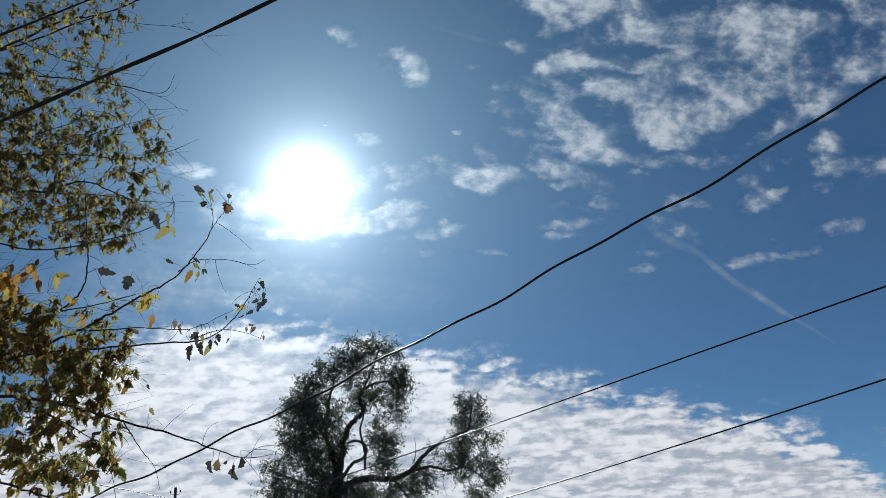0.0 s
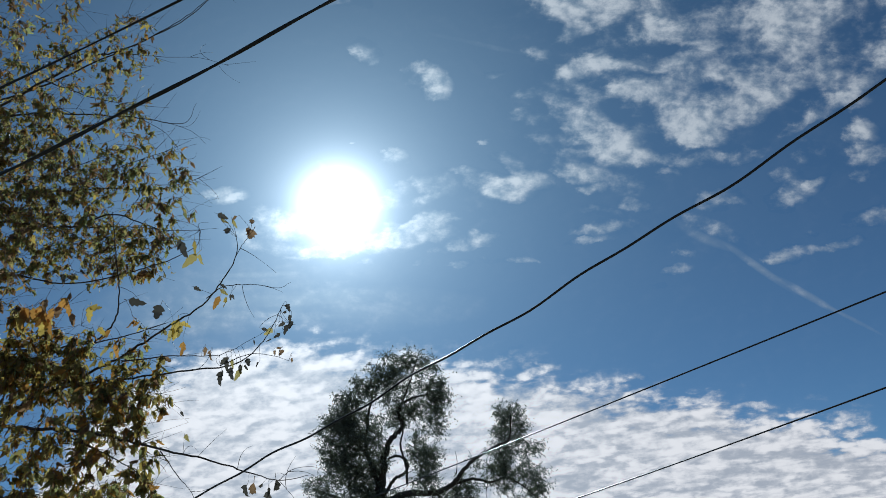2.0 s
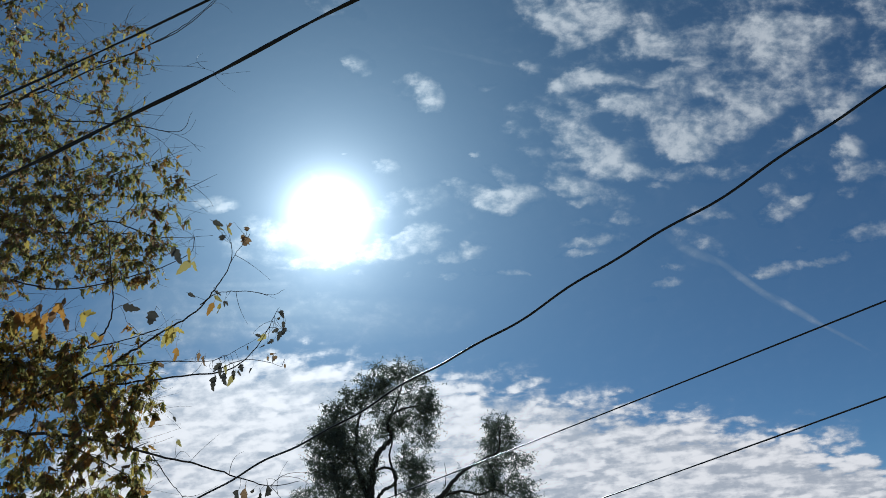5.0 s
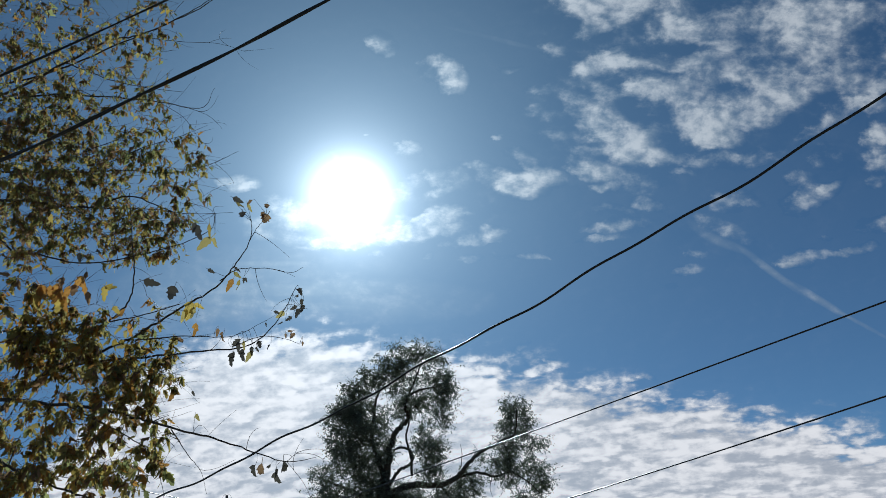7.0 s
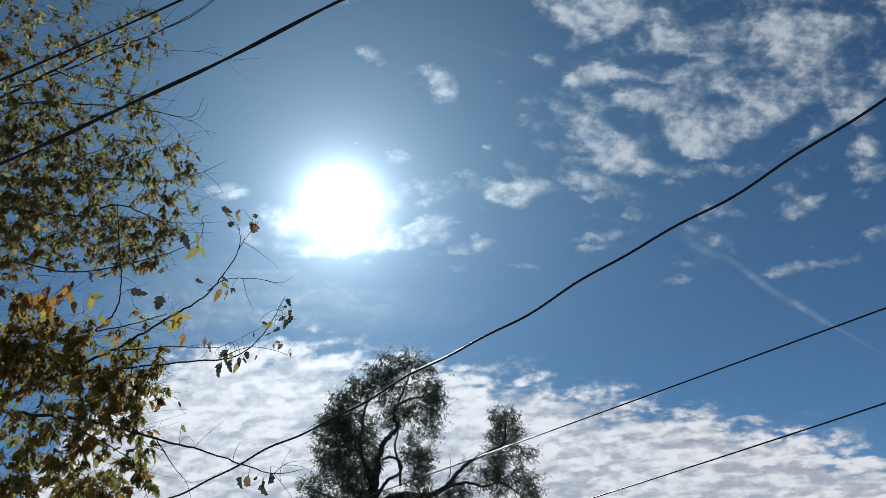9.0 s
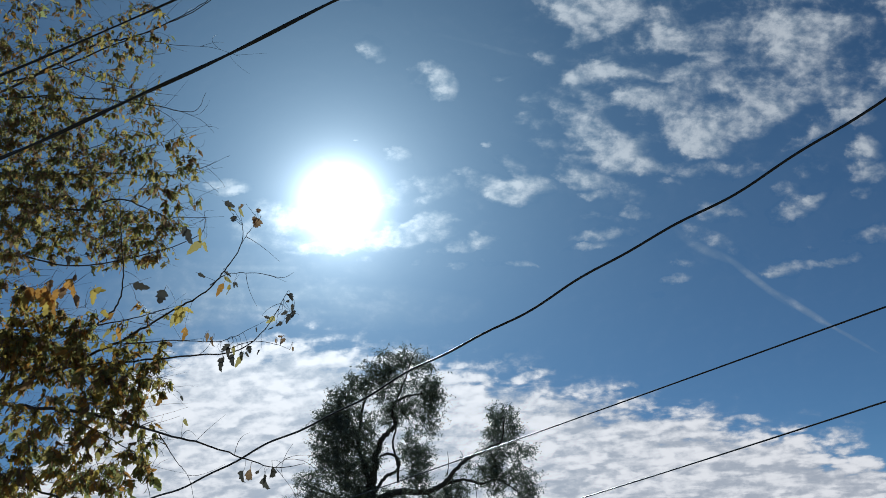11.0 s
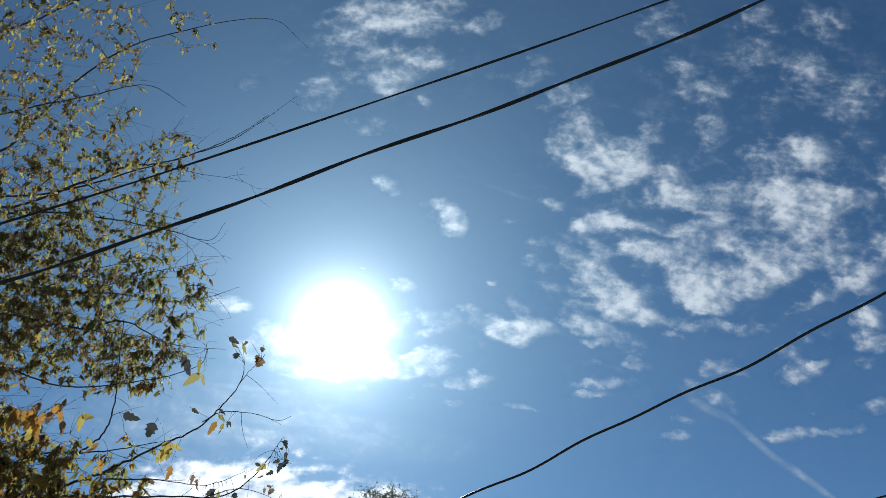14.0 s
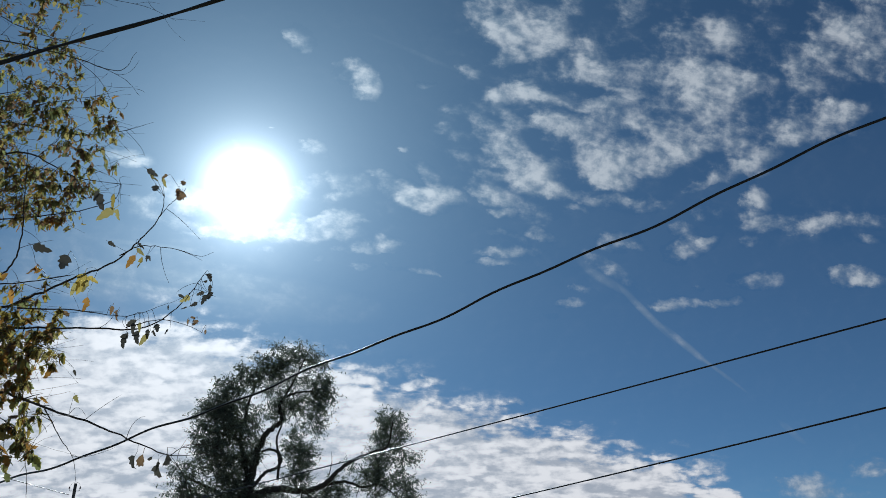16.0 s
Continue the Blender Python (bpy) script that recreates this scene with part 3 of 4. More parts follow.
limb((-8.47, 6.33, 1.41, 0.033), (-5.28, 5.55, 3.57, 0.0264), (-4.07, 5.60, 3.42, 0.0208), (-3.49, 5.59, 3.31, 0.0172), (-3.00, 5.57, 3.21, 0.0142), (-2.62, 5.56, 3.07, 0.0115), (-2.17, 5.56, 2.92, 0.009), (-1.86, 5.54, 2.79, 0.0067), (-1.55, 5.52, 2.67, 0.0044), (-1.31, 5.43, 2.66, 0.0023))
limb((-2.38, 5.38, 2.96, 0.0057), (-2.27, 5.45, 2.78, 0.0037), (-2.18, 5.50, 2.65, 0.0025), (-2.15, 5.55, 2.50, 0.0015))
limb((-1.52, 5.42, 2.65, 0.0034), (-1.41, 5.40, 2.71, 0.0024), (-1.27, 5.41, 2.71, 0.0018), (-1.18, 5.44, 2.67, 0.0013))
limb((-1.52, 5.42, 2.65, 0.0026), (-1.42, 5.49, 2.51, 0.0017), (-1.36, 5.57, 2.36, 0.0011))
limb((-3.25, 5.44, 3.24, 0.0075), (-2.85, 5.49, 3.02, 0.0054), (-2.59, 5.52, 2.83, 0.0041), (-2.50, 5.55, 2.62, 0.0029), (-2.46, 5.58, 2.39, 0.0019))
limb((-8.47, 6.33, 1.13, 0.0259), (-4.87, 5.36, 3.14, 0.0207), (-3.91, 5.48, 2.93, 0.0157), (-3.56, 5.53, 2.76, 0.0126), (-3.25, 5.56, 2.63, 0.0099), (-2.93, 5.59, 2.51, 0.0075))
limb((-8.42, 6.33, 2.92, 0.0377), (-6.51, 6.42, 5.51, 0.0302), (-4.93, 6.32, 5.72, 0.0222), (-4.29, 6.29, 5.62, 0.0173), (-3.79, 6.26, 5.49, 0.013), (-3.34, 6.16, 5.50, 0.0092), (-2.87, 6.18, 5.27, 0.0057))
limb((-3.77, 6.23, 5.47, 0.0094), (-3.06, 6.09, 5.28, 0.0058), (-2.60, 5.94, 5.09, 0.0035), (-2.13, 5.76, 4.95, 0.0015))
limb((-8.43, 6.33, 2.73, 0.0189), (-5.18, 6.31, 5.07, 0.0151), (-4.41, 6.22, 5.04, 0.0109), (-3.69, 6.20, 4.84, 0.0083), (-2.97, 6.09, 4.83, 0.0061), (-2.43, 5.94, 4.88, 0.0041), (-2.29, 5.75, 4.95, 0.0023))
limb((-8.39, 6.33, 3.86, 0.0236), (-6.21, 6.12, 6.66, 0.0189), (-4.65, 6.02, 6.76, 0.0133), (-3.98, 5.95, 6.66, 0.0098), (-3.12, 5.94, 6.46, 0.0069), (-2.58, 5.91, 6.26, 0.0042), (-2.36, 5.72, 6.33, 0.0017))
limb((-2.97, 5.87, 6.36, 0.0038), (-2.71, 5.89, 6.14, 0.0024), (-2.54, 5.93, 5.85, 0.0015))
limb((-2.75, 5.91, 6.31, 0.0034), (-2.48, 5.90, 6.15, 0.0022), (-2.33, 5.89, 5.97, 0.0015))
limb((-8.39, 6.33, 4.05, 0.033), (-6.51, 6.53, 7.06, 0.0264), (-5.13, 6.44, 7.21, 0.0202), (-4.33, 6.29, 7.42, 0.0164), (-3.81, 6.16, 7.52, 0.0131), (-3.42, 6.09, 7.48, 0.0101), (-3.00, 5.98, 7.51, 0.0073), (-2.51, 5.85, 7.63, 0.0047), (-2.12, 5.69, 7.78, 0.0023))
limb((-3.48, 6.13, 7.51, 0.0057), (-2.95, 6.11, 7.34, 0.0037), (-2.49, 6.07, 7.20, 0.0025), (-2.17, 6.04, 7.01, 0.0015))
limb((-4.34, 6.31, 7.43, 0.0094), (-3.78, 6.30, 7.10, 0.0059), (-3.32, 6.23, 6.87, 0.0037), (-2.84, 6.15, 6.68, 0.0019))
limb((-8.41, 6.33, 3.30, 0.0236), (-6.29, 6.37, 6.11, 0.0189), (-5.00, 6.33, 6.10, 0.0139), (-4.29, 6.30, 5.99, 0.0108), (-3.48, 6.27, 5.88, 0.0082), (-2.98, 6.22, 5.75, 0.0058), (-2.53, 6.13, 5.74, 0.0036), (-2.20, 6.00, 5.76, 0.0015))
limb((-3.82, 6.23, 5.89, 0.0075), (-3.22, 6.09, 6.00, 0.0047), (-2.77, 5.98, 6.01, 0.003), (-2.46, 5.86, 6.01, 0.0015))
limb((-4.38, 6.34, 6.03, 0.0094), (-3.67, 6.13, 6.13, 0.0048), (-3.00, 5.98, 6.12, 0.0019))
limb((-8.36, 6.33, 4.80, 0.033), (-6.87, 6.56, 7.68, 0.0264), (-5.45, 6.28, 7.92, 0.0193), (-4.97, 5.99, 8.13, 0.0149), (-4.05, 5.53, 8.60, 0.0111), (-3.29, 5.31, 8.72, 0.0077), (-2.17, 5.17, 8.76, 0.0045), (-1.69, 5.30, 8.40, 0.0015))
limb((-8.37, 6.33, 4.43, 0.0236), (-6.41, 6.66, 7.24, 0.0189), (-4.66, 6.40, 7.38, 0.0132), (-3.61, 6.14, 7.46, 0.0097), (-2.73, 5.90, 7.52, 0.0067), (-2.24, 5.65, 7.57, 0.004), (-1.74, 5.35, 7.69, 0.0015))
limb((-8.35, 6.33, 5.37, 0.0283), (-6.71, 5.73, 8.82, 0.0226), (-5.40, 5.45, 9.03, 0.0155), (-4.53, 5.21, 9.17, 0.011), (-3.68, 4.89, 9.41, 0.0072), (-3.23, 4.52, 9.69, 0.0038))
limb((-8.37, 6.33, 4.62, 0.0236), (-6.72, 6.15, 7.93, 0.0189), (-5.15, 5.84, 8.11, 0.0124), (-4.16, 5.64, 8.12, 0.0084), (-3.45, 5.47, 8.07, 0.005), (-2.96, 5.50, 7.74, 0.0019))

twigs = Pile()
leaf_spots = []


def leaf_shape(curl, fold, width, wave, lobe):
    """A coarsely lobed, pointed leaf, one long, folded along its rib and curled to its tip. lobe: how deep the notches are."""
    stations = ((0.0, 0.04), (0.10, 0.55), (0.24, 1.0), (0.36, 1.0 - lobe), (0.50, 0.86), (0.62, 0.74 - 0.7 * lobe), (0.78, 0.46), (1.0, 0.0))
    verts, faces = [], []
    for k, (s, w) in enumerate(stations):
        a = curl * s
        x = math.sin(a) / curl if abs(curl) > 0.05 else s
        z = -(1 - math.cos(a)) / curl if abs(curl) > 0.05 else 0.0
        half = w * width * 0.5
        lift = half * math.tan(fold) + wave * math.sin(11 * s) * half
        swept = 0.07 if k in (2, 4, 6) else 0.0
        verts += [(x + swept, -half * math.cos(fold), z + lift), (x, 0.0, z), (x + swept * 0.4, half * math.cos(fold) * (0.92 - 0.12 * (k % 2)), z + lift * 0.7)]
    for k in range(len(stations) - 1):
        b = 3 * k
        faces += [(b, b + 1, b + 4, b + 3), (b + 1, b + 2, b + 5, b + 4)]
    # the stalk
    n = len(verts)
    verts += [(-0.28, -0.012, 0.02), (-0.28, 0.012, 0.02), (0.02, 0.012, 0.0), (0.02, -0.012, 0.0)]
    faces.append((n, n + 1, n + 2, n + 3))
    return np.array(verts), faces


SHAPES = [leaf_shape(0.5, 0.25, 0.60, 0.25, 0.30), leaf_shape(1.2, 0.45, 0.50, 0.45, 0.3), leaf_shape(-0.6, 0.15, 0.70, 0.3, 0.34), leaf_shape(2.2, 0.8, 0.50, 0.4, 0.2), leaf_shape(0.2, 0.1, 0.46, 0.2, 0.15), leaf_shape(0.9, 0.3, 0.34, 0.3, 0.1)]


def rod(a, b, r0, r1, bend, steps=5):
    mid = (a + b) / 2 + bend
    s = np.linspace(0, 1, steps)[:, None]
    line = (1 - s) ** 2 * a + 2 * s * (1 - s) * mid + s ** 2 * b
    return np.hstack([line, r0 + (r1 - r0) * s])


def clump(middle, wide, high, leaves, turned):
    """Twigs that grow from the nearest wood into one part of the crown, with their leaves. turned: from green (0) to brown (1)."""
    middle = np.array(middle) - HOME
    left = int(leaves * (2.4 if middle[2] > 6.9 else 2.2 if middle[2] < 4.4 else 3.0))
    hang = 0.42
    while left > 0:
        goal = middle + np.array((rng.uniform(-1, 1) * wide, rng.uniform(-1, 1) * max(wide * 0.9, 0.18), rng.uniform(-1, 1) * high)) * 0.95
        wood = anchors.all()
        gap = np.linalg.norm(wood[:, :3] - goal, axis=1) + np.maximum(0, wood[:, 2] - goal[2]) * 0.3
        root = wood[int(np.argmin(gap))]
        reach = np.linalg.norm(goal - root[:3])
        row = rod(root[:3], goal, min(max(root[3] * 0.7, 0.0019), 0.006), 0.0012, rng.normal(0, 0.07, 3) * reach + np.array((0, 0, 0.10 * reach)))
        if reach > 0.02:
            twigs.add(*tube(row, 4))
            anchors.extend(row[2:])
        take = min(left, int(rng.integers(3, 10)))
        for k in range(take):
            back = rng.uniform(0, min(1.0, hang / max(reach, 0.05)))
            spot = np.array([np.interp(1 - back, np.linspace(0, 1, len(row)), row[:, j]) for j in range(3)])
            leaf_spots.append((spot, turned, 0.80))
        left -= take
        if rng.random() < 0.22:
            tip = goal + rng.normal(0, 1, 3) * (0.13, 0.1, 0.13) + (0.18, 0, 0.04)
            twigs.add(*tube(rod(row[2, :3], tip, 0.0017, 0.0009, rng.normal(0, 0.02, 3), 4), 3))


clump((-4.33, 6.03, 7.60), 0.55, 0.28, 192, 0.59)
clump((-3.76, 6.01, 7.71), 0.37, 0.18, 60, 0.54)
clump((-4.74, 5.96, 7.23), 0.30, 0.30, 160, 0.64)
clump((-4.19, 6.12, 6.52), 0.41, 0.35, 224, 0.54)
clump((-3.90, 6.29, 5.76), 0.52, 0.23, 160, 0.44)
clump((-4.53, 5.82, 6.21), 0.20, 0.20, 128, 0.88)
clump((-4.71, 6.05, 7.93), 0.50, 0.31, 144, 0.44)
clump((-4.53, 6.06, 6.61), 0.53, 0.41, 416, 0.39)
clump((-3.84, 5.99, 6.87), 0.59, 0.35, 140, 0.44)
clump((-3.24, 6.08, 7.20), 0.30, 0.30, 56, 0.49)
clump((-3.34, 6.04, 6.39), 0.40, 0.26, 140, 0.39)
clump((-4.38, 6.16, 5.96), 0.57, 0.34, 544, 0.44)
clump((-3.49, 6.06, 5.89), 0.50, 0.28, 300, 0.34)
clump((-2.80, 5.95, 5.77), 0.33, 0.22, 110, 0.34)
clump((-2.65, 5.93, 5.41), 0.22, 0.15, 52, 0.34)
clump((-4.45, 6.20, 5.41), 0.45, 0.34, 544, 0.49)
clump((-3.69, 6.13, 5.26), 0.49, 0.27, 360, 0.44)
clump((-2.96, 6.02, 5.15), 0.32, 0.21, 180, 0.44)
clump((-3.23, 6.09, 4.96), 0.32, 0.14, 98, 0.54)
clump((-2.85, 6.02, 4.73), 0.20, 0.10, 30, 0.74)
clump((-4.38, 6.03, 4.95), 0.32, 0.13, 90, 0.54)
clump((-4.01, 5.53, 4.25), 0.29, 0.21, 176, 0.74)
clump((-3.48, 5.40, 4.16), 0.19, 0.13, 83, 0.88)
clump((-4.03, 5.75, 3.78), 0.33, 0.33, 286, 0.69)
clump((-3.60, 5.76, 3.82), 0.33, 0.19, 176, 0.69)
clump((-3.02, 5.61, 3.80), 0.28, 0.18, 77, 0.59)
clump((-2.60, 5.41, 3.85), 0.18, 0.16, 36, 0.64)
clump((-3.21, 5.74, 3.48), 0.42, 0.21, 196, 0.64)
clump((-2.65, 5.56, 3.50), 0.27, 0.20, 112, 0.59)
clump((-3.78, 5.64, 3.16), 0.36, 0.22, 286, 0.69)
clump((-3.15, 5.54, 3.02), 0.35, 0.26, 210, 0.69)
clump((-2.68, 5.60, 2.98), 0.22, 0.22, 98, 0.59)
clump((-3.45, 5.64, 2.77), 0.35, 0.13, 176, 0.64)
clump((-2.87, 5.49, 2.73), 0.21, 0.15, 70, 0.64)
clump((-2.46, 5.48, 2.82), 0.07, 0.14, 21, 0.40)
clump((-2.61, 5.46, 2.62), 0.09, 0.12, 18, 0.45)
clump((-3.80, 5.62, 2.77), 0.17, 0.11, 70, 0.64)
clump((-4.88, 5.32, 8.83), 0.45, 0.39, 240, 0.64)
clump((-4.11, 5.39, 8.78), 0.51, 0.45, 180, 0.69)
clump((-3.26, 5.19, 8.78), 0.50, 0.19, 64, 0.74)
clump((-4.79, 5.65, 8.07), 0.44, 0.31, 256, 0.64)
clump((-3.03, 5.77, 7.36), 0.29, 0.17, 68, 0.74)
clump((-3.66, 6.00, 7.33), 0.37, 0.25, 72, 0.59)
clump((-4.03, 5.68, 8.07), 0.38, 0.25, 60, 0.64)
clump((-4.96, 5.05, 9.52), 0.59, 0.33, 160, 0.64)
clump((-3.51, 5.60, 3.98), 0.22, 0.14, 110, 0.70)
clump((-3.66, 5.60, 3.90), 0.22, 0.16, 120, 0.72)
clump((-3.23, 5.60, 3.97), 0.18, 0.12, 70, 0.60)
clump((-3.01, 5.60, 3.71), 0.20, 0.13, 70, 0.65)
clump((-2.69, 5.60, 3.49), 0.20, 0.14, 70, 0.62)
clump((-2.81, 5.60, 3.32), 0.22, 0.12, 70, 0.66)
clump((-3.38, 5.60, 3.70), 0.25, 0.12, 90, 0.70)

# bare shoots along the limbs
wood_rows = anchors.all().copy()
for k in range(700):
    a = wood_rows[int(rng.integers(0, len(wood_rows)))]
    reach = rng.uniform(0.10, 0.34)
    d = np.array((rng.uniform(0.2, 1.0), rng.normal(0, 0.4), rng.normal(0.0, 0.6)))
    d *= reach / np.linalg.norm(d)
    twigs.add(*tube(rod(a[:3], a[:3] + d, 0.0023, 0.0009, rng.normal(0, 0.05, 3), 6), 4))


def leaf_pose(spot, grown):
    down = Vector((rng.normal(0, 0.42), rng.normal(0, 0.42), -1.0 + rng.normal(0, 0.4))).normalized()
    turn = down.to_track_quat("X", "Z").to_matrix() @ Matrix.Rotation(rng.uniform(0, 6.28), 3, "X")
    size = min(max(rng.normal(0.088, 0.026), 0.035), 0.15) * grown * (0.84 if spot[2] > 4.2 else 1.0)
    return turn, size, Vector(spot) + down * size * 0.28


def leaf_colour(turned, height):
    r = rng.random()
    gold = 0.55 if height > 4.4 else 1.15
    green, olive, yellow, orange = max(0.0, 0.48 - 0.48 * turned), 0.36, (0.20 * turned + 0.01) * gold, (0.15 * turned + 0.01) * gold
    for k, share in enumerate((green, olive, yellow, orange)):
        if r < share:
            return k
        r -= share
    return 4


single_leaves = []


def placed_leaf(middle, length, lean, tint):
    """One leaf that stands clear of the rest, on a thin twig of its own. lean: degrees from hanging straight down. tint
    0: green, with shade put into its colour. tint 5 and 6: dry, rolled up.
    """
    down = Vector((math.sin(radians(lean)), rng.normal(0, 0.25), -math.cos(radians(lean)))).normalized()
    face = Vector((rng.normal(0, 0.5), -1.0, rng.normal(0, 0.4)))
    face = (face - down * face.dot(down)).normalized()
    turn = Matrix((down, face.cross(down), face)).transposed()
    base = Vector(middle) - TRUNK - down * length * 0.5
    stalk = np.array(base - down * length * 0.28)
    wood = anchors.all()
    root = wood[int(np.argmin(np.linalg.norm(wood[:, :3] - stalk - (0, 0, 0.05), axis=1)))]
    if np.linalg.norm(root[:3] - stalk) < 0.6:
        twigs.add(*tube(rod(root[:3], stalk, 0.0016, 0.0009, rng.normal(0, 0.02, 3) + (0, 0, 0.015), 6), 4))
    shape = 3 if tint > 4 else int(rng.choice((0, 1, 2, 4)))
    single_leaves.append((turn, length, base, shape, {0: 5, 5: 5, 6: 4}.get(tint, tint)))


placed_leaf((-1.74, 4.82, 4.50), 0.089, 60, 0)
placed_leaf((-1.73, 4.82, 4.45), 0.076, 40, 1)
placed_leaf((-1.66, 4.82, 4.47), 0.062, -60, 4)
placed_leaf((-1.65, 4.82, 4.42), 0.076, 20, 1)
placed_leaf((-1.70, 4.82, 4.36), 0.088, 10, 0)
placed_leaf((-1.52, 4.82, 4.41), 0.068, 0, 4)
placed_leaf((-1.55, 4.82, 4.34), 0.068, -10, 4)
placed_leaf((-1.53, 4.82, 4.30), 0.124, -15, 4)
placed_leaf((-2.29, 5.64, 4.72), 0.146, 0, 2)
placed_leaf((-2.33, 5.64, 4.60), 0.175, -50, 1)
placed_leaf((-2.24, 5.64, 4.60), 0.102, 0, 1)
placed_leaf((-2.39, 5.64, 4.72), 0.162, 15, 0)
placed_leaf((-2.43, 5.64, 4.77), 0.104, -20, 0)
placed_leaf((-1.92, 5.20, 3.98), 0.116, -30, 3)
placed_leaf((-1.84, 5.20, 3.97), 0.103, 5, 2)
placed_leaf((-1.86, 5.20, 4.06), 0.078, 50, 1)
placed_leaf((-1.81, 5.20, 4.01), 0.052, 0, 0)
placed_leaf((-1.79, 5.20, 4.01), 0.046, 20, 0)
placed_leaf((-2.07, 5.20, 4.12), 0.066, 60, 0)
placed_leaf((-1.86, 5.20, 4.11), 0.065, 60, 0)
placed_leaf((-2.44, 5.33, 4.02), 0.150, -15, 0)
placed_leaf((-2.61, 5.33, 4.14), 0.139, 70, 0)
placed_leaf((-3.14, 5.50, 4.40), 0.163, -75, 1)
placed_leaf((-3.03, 5.50, 4.21), 0.132, 60, 2)
placed_leaf((-3.09, 5.50, 4.17), 0.146, 0, 2)
placed_leaf((-3.35, 5.50, 4.53), 0.091, 0, 0)
placed_leaf((-3.30, 5.50, 4.53), 0.061, 20, 4)
placed_leaf((-3.20, 5.50, 4.64), 0.106, 20, 1)
placed_leaf((-3.19, 5.50, 4.57), 0.060, 40, 0)
placed_leaf((-1.25, 4.78, 3.68), 0.070, 20, 0)
placed_leaf((-1.28, 4.78, 3.64), 0.058, -60, 0)
placed_leaf((-1.24, 4.78, 3.59), 0.068, 0, 0)
placed_leaf((-1.23, 4.78, 3.54), 0.079, 5, 0)
placed_leaf((-1.27, 4.78, 3.52), 0.079, -20, 0)
placed_leaf((-1.30, 4.78, 3.56), 0.058, -70, 0)
placed_leaf((-1.33, 4.78, 3.48), 0.056, -50, 0)
placed_leaf((-1.39, 4.78, 3.52), 0.080, -40, 1)
placed_leaf((-1.41, 4.78, 3.54), 0.058, 70, 0)
placed_leaf((-1.39, 4.78, 3.46), 0.046, -70, 0)
placed_leaf((-1.49, 4.78, 3.46), 0.035, 0, 0)
placed_leaf((-1.36, 4.88, 3.43), 0.052, -80, 4)
placed_leaf((-1.38, 4.88, 3.40), 0.041, 0, 4)
placed_leaf((-1.33, 4.88, 3.39), 0.064, -10, 4)
placed_leaf((-1.26, 4.88, 3.33), 0.035, 0, 4)
placed_leaf((-1.81, 5.06, 3.45), 0.110, -60, 0)
placed_leaf((-1.78, 5.06, 3.42), 0.085, 0, 0)
placed_leaf((-1.75, 5.06, 3.36), 0.109, 10, 0)
placed_leaf((-1.74, 5.06, 3.43), 0.085, 10, 1)
placed_leaf((-1.70, 5.06, 3.34), 0.096, -30, 1)
placed_leaf((-1.68, 5.06, 3.38), 0.072, 0, 0)
placed_leaf((-1.83, 5.06, 3.33), 0.109, -15, 0)
placed_leaf((-1.81, 5.06, 3.37), 0.049, 0, 0)
placed_leaf((-1.62, 5.06, 3.42), 0.072, 20, 0)
placed_leaf((-1.64, 5.06, 3.38), 0.060, 0, 0)
placed_leaf((-1.56, 5.06, 3.40), 0.048, -30, 0)
placed_leaf((-1.91, 5.06, 3.51), 0.086, -20, 4)
placed_leaf((-1.94, 5.06, 3.55), 0.074, 0, 4)
placed_leaf((-2.20, 5.30, 3.68), 0.118, 0, 3)
placed_leaf((-2.19, 5.30, 3.88), 0.092, 60, 2)
placed_leaf((-2.27, 5.30, 3.85), 0.173, 0, 2)
placed_leaf((-2.31, 5.30, 3.81), 0.120, -20, 1)
placed_leaf((-2.23, 5.30, 3.82), 0.119, 10, 1)
placed_leaf((-2.82, 5.30, 3.87), 0.124, -30, 3)
placed_leaf((-2.86, 5.30, 3.92), 0.110, 40, 2)
placed_leaf((-2.73, 5.30, 3.74), 0.122, 0, 3)
placed_leaf((-2.19, 5.39, 3.03), 0.071, 30, 1)
placed_leaf((-2.23, 5.39, 3.21), 0.052, 20, 0)
placed_leaf((-1.78, 5.45, 2.60), 0.125, -15, 5)
placed_leaf((-1.72, 5.45, 2.58), 0.162, -10, 6)
placed_leaf((-1.67, 5.45, 2.62), 0.074, -40, 5)
placed_leaf((-1.60, 5.45, 2.52), 0.148, 0, 5)
placed_leaf((-1.54, 5.45, 2.58), 0.161, 3, 5)
placed_leaf((-1.60, 5.45, 2.58), 0.074, 10, 5)
placed_leaf((-3.24, 5.12, 4.00), 0.156, -10, 3)
placed_leaf((-3.19, 5.12, 3.94), 0.141, 10, 3)
placed_leaf((-3.28, 5.12, 4.01), 0.143, -30, 2)
placed_leaf((-3.31, 5.12, 4.05), 0.144, 20, 3)
placed_leaf((-3.22, 5.12, 3.92), 0.141, 0, 2)
placed_leaf((-3.40, 5.12, 4.03), 0.159, -20, 3)
placed_leaf((-3.42, 5.12, 4.00), 0.130, 0, 2)
placed_leaf((-3.36, 5.12, 4.06), 0.144, 30, 3)
placed_leaf((-3.18, 5.12, 4.03), 0.128, -10, 3)
placed_leaf((-3.10, 5.12, 4.11), 0.128, -40, 3)
placed_leaf((-3.05, 5.12, 4.05), 0.140, 0, 3)
placed_leaf((-3.03, 5.12, 4.14), 0.127, 10, 4)
placed_leaf((-3.12, 5.12, 4.04), 0.113, 0, 4)
placed_leaf((-3.26, 5.12, 4.06), 0.158, 20, 3)
placed_leaf((-3.24, 5.12, 4.12), 0.129, 0, 4)
placed_leaf((-3.00, 5.12, 3.97), 0.112, 10, 4)
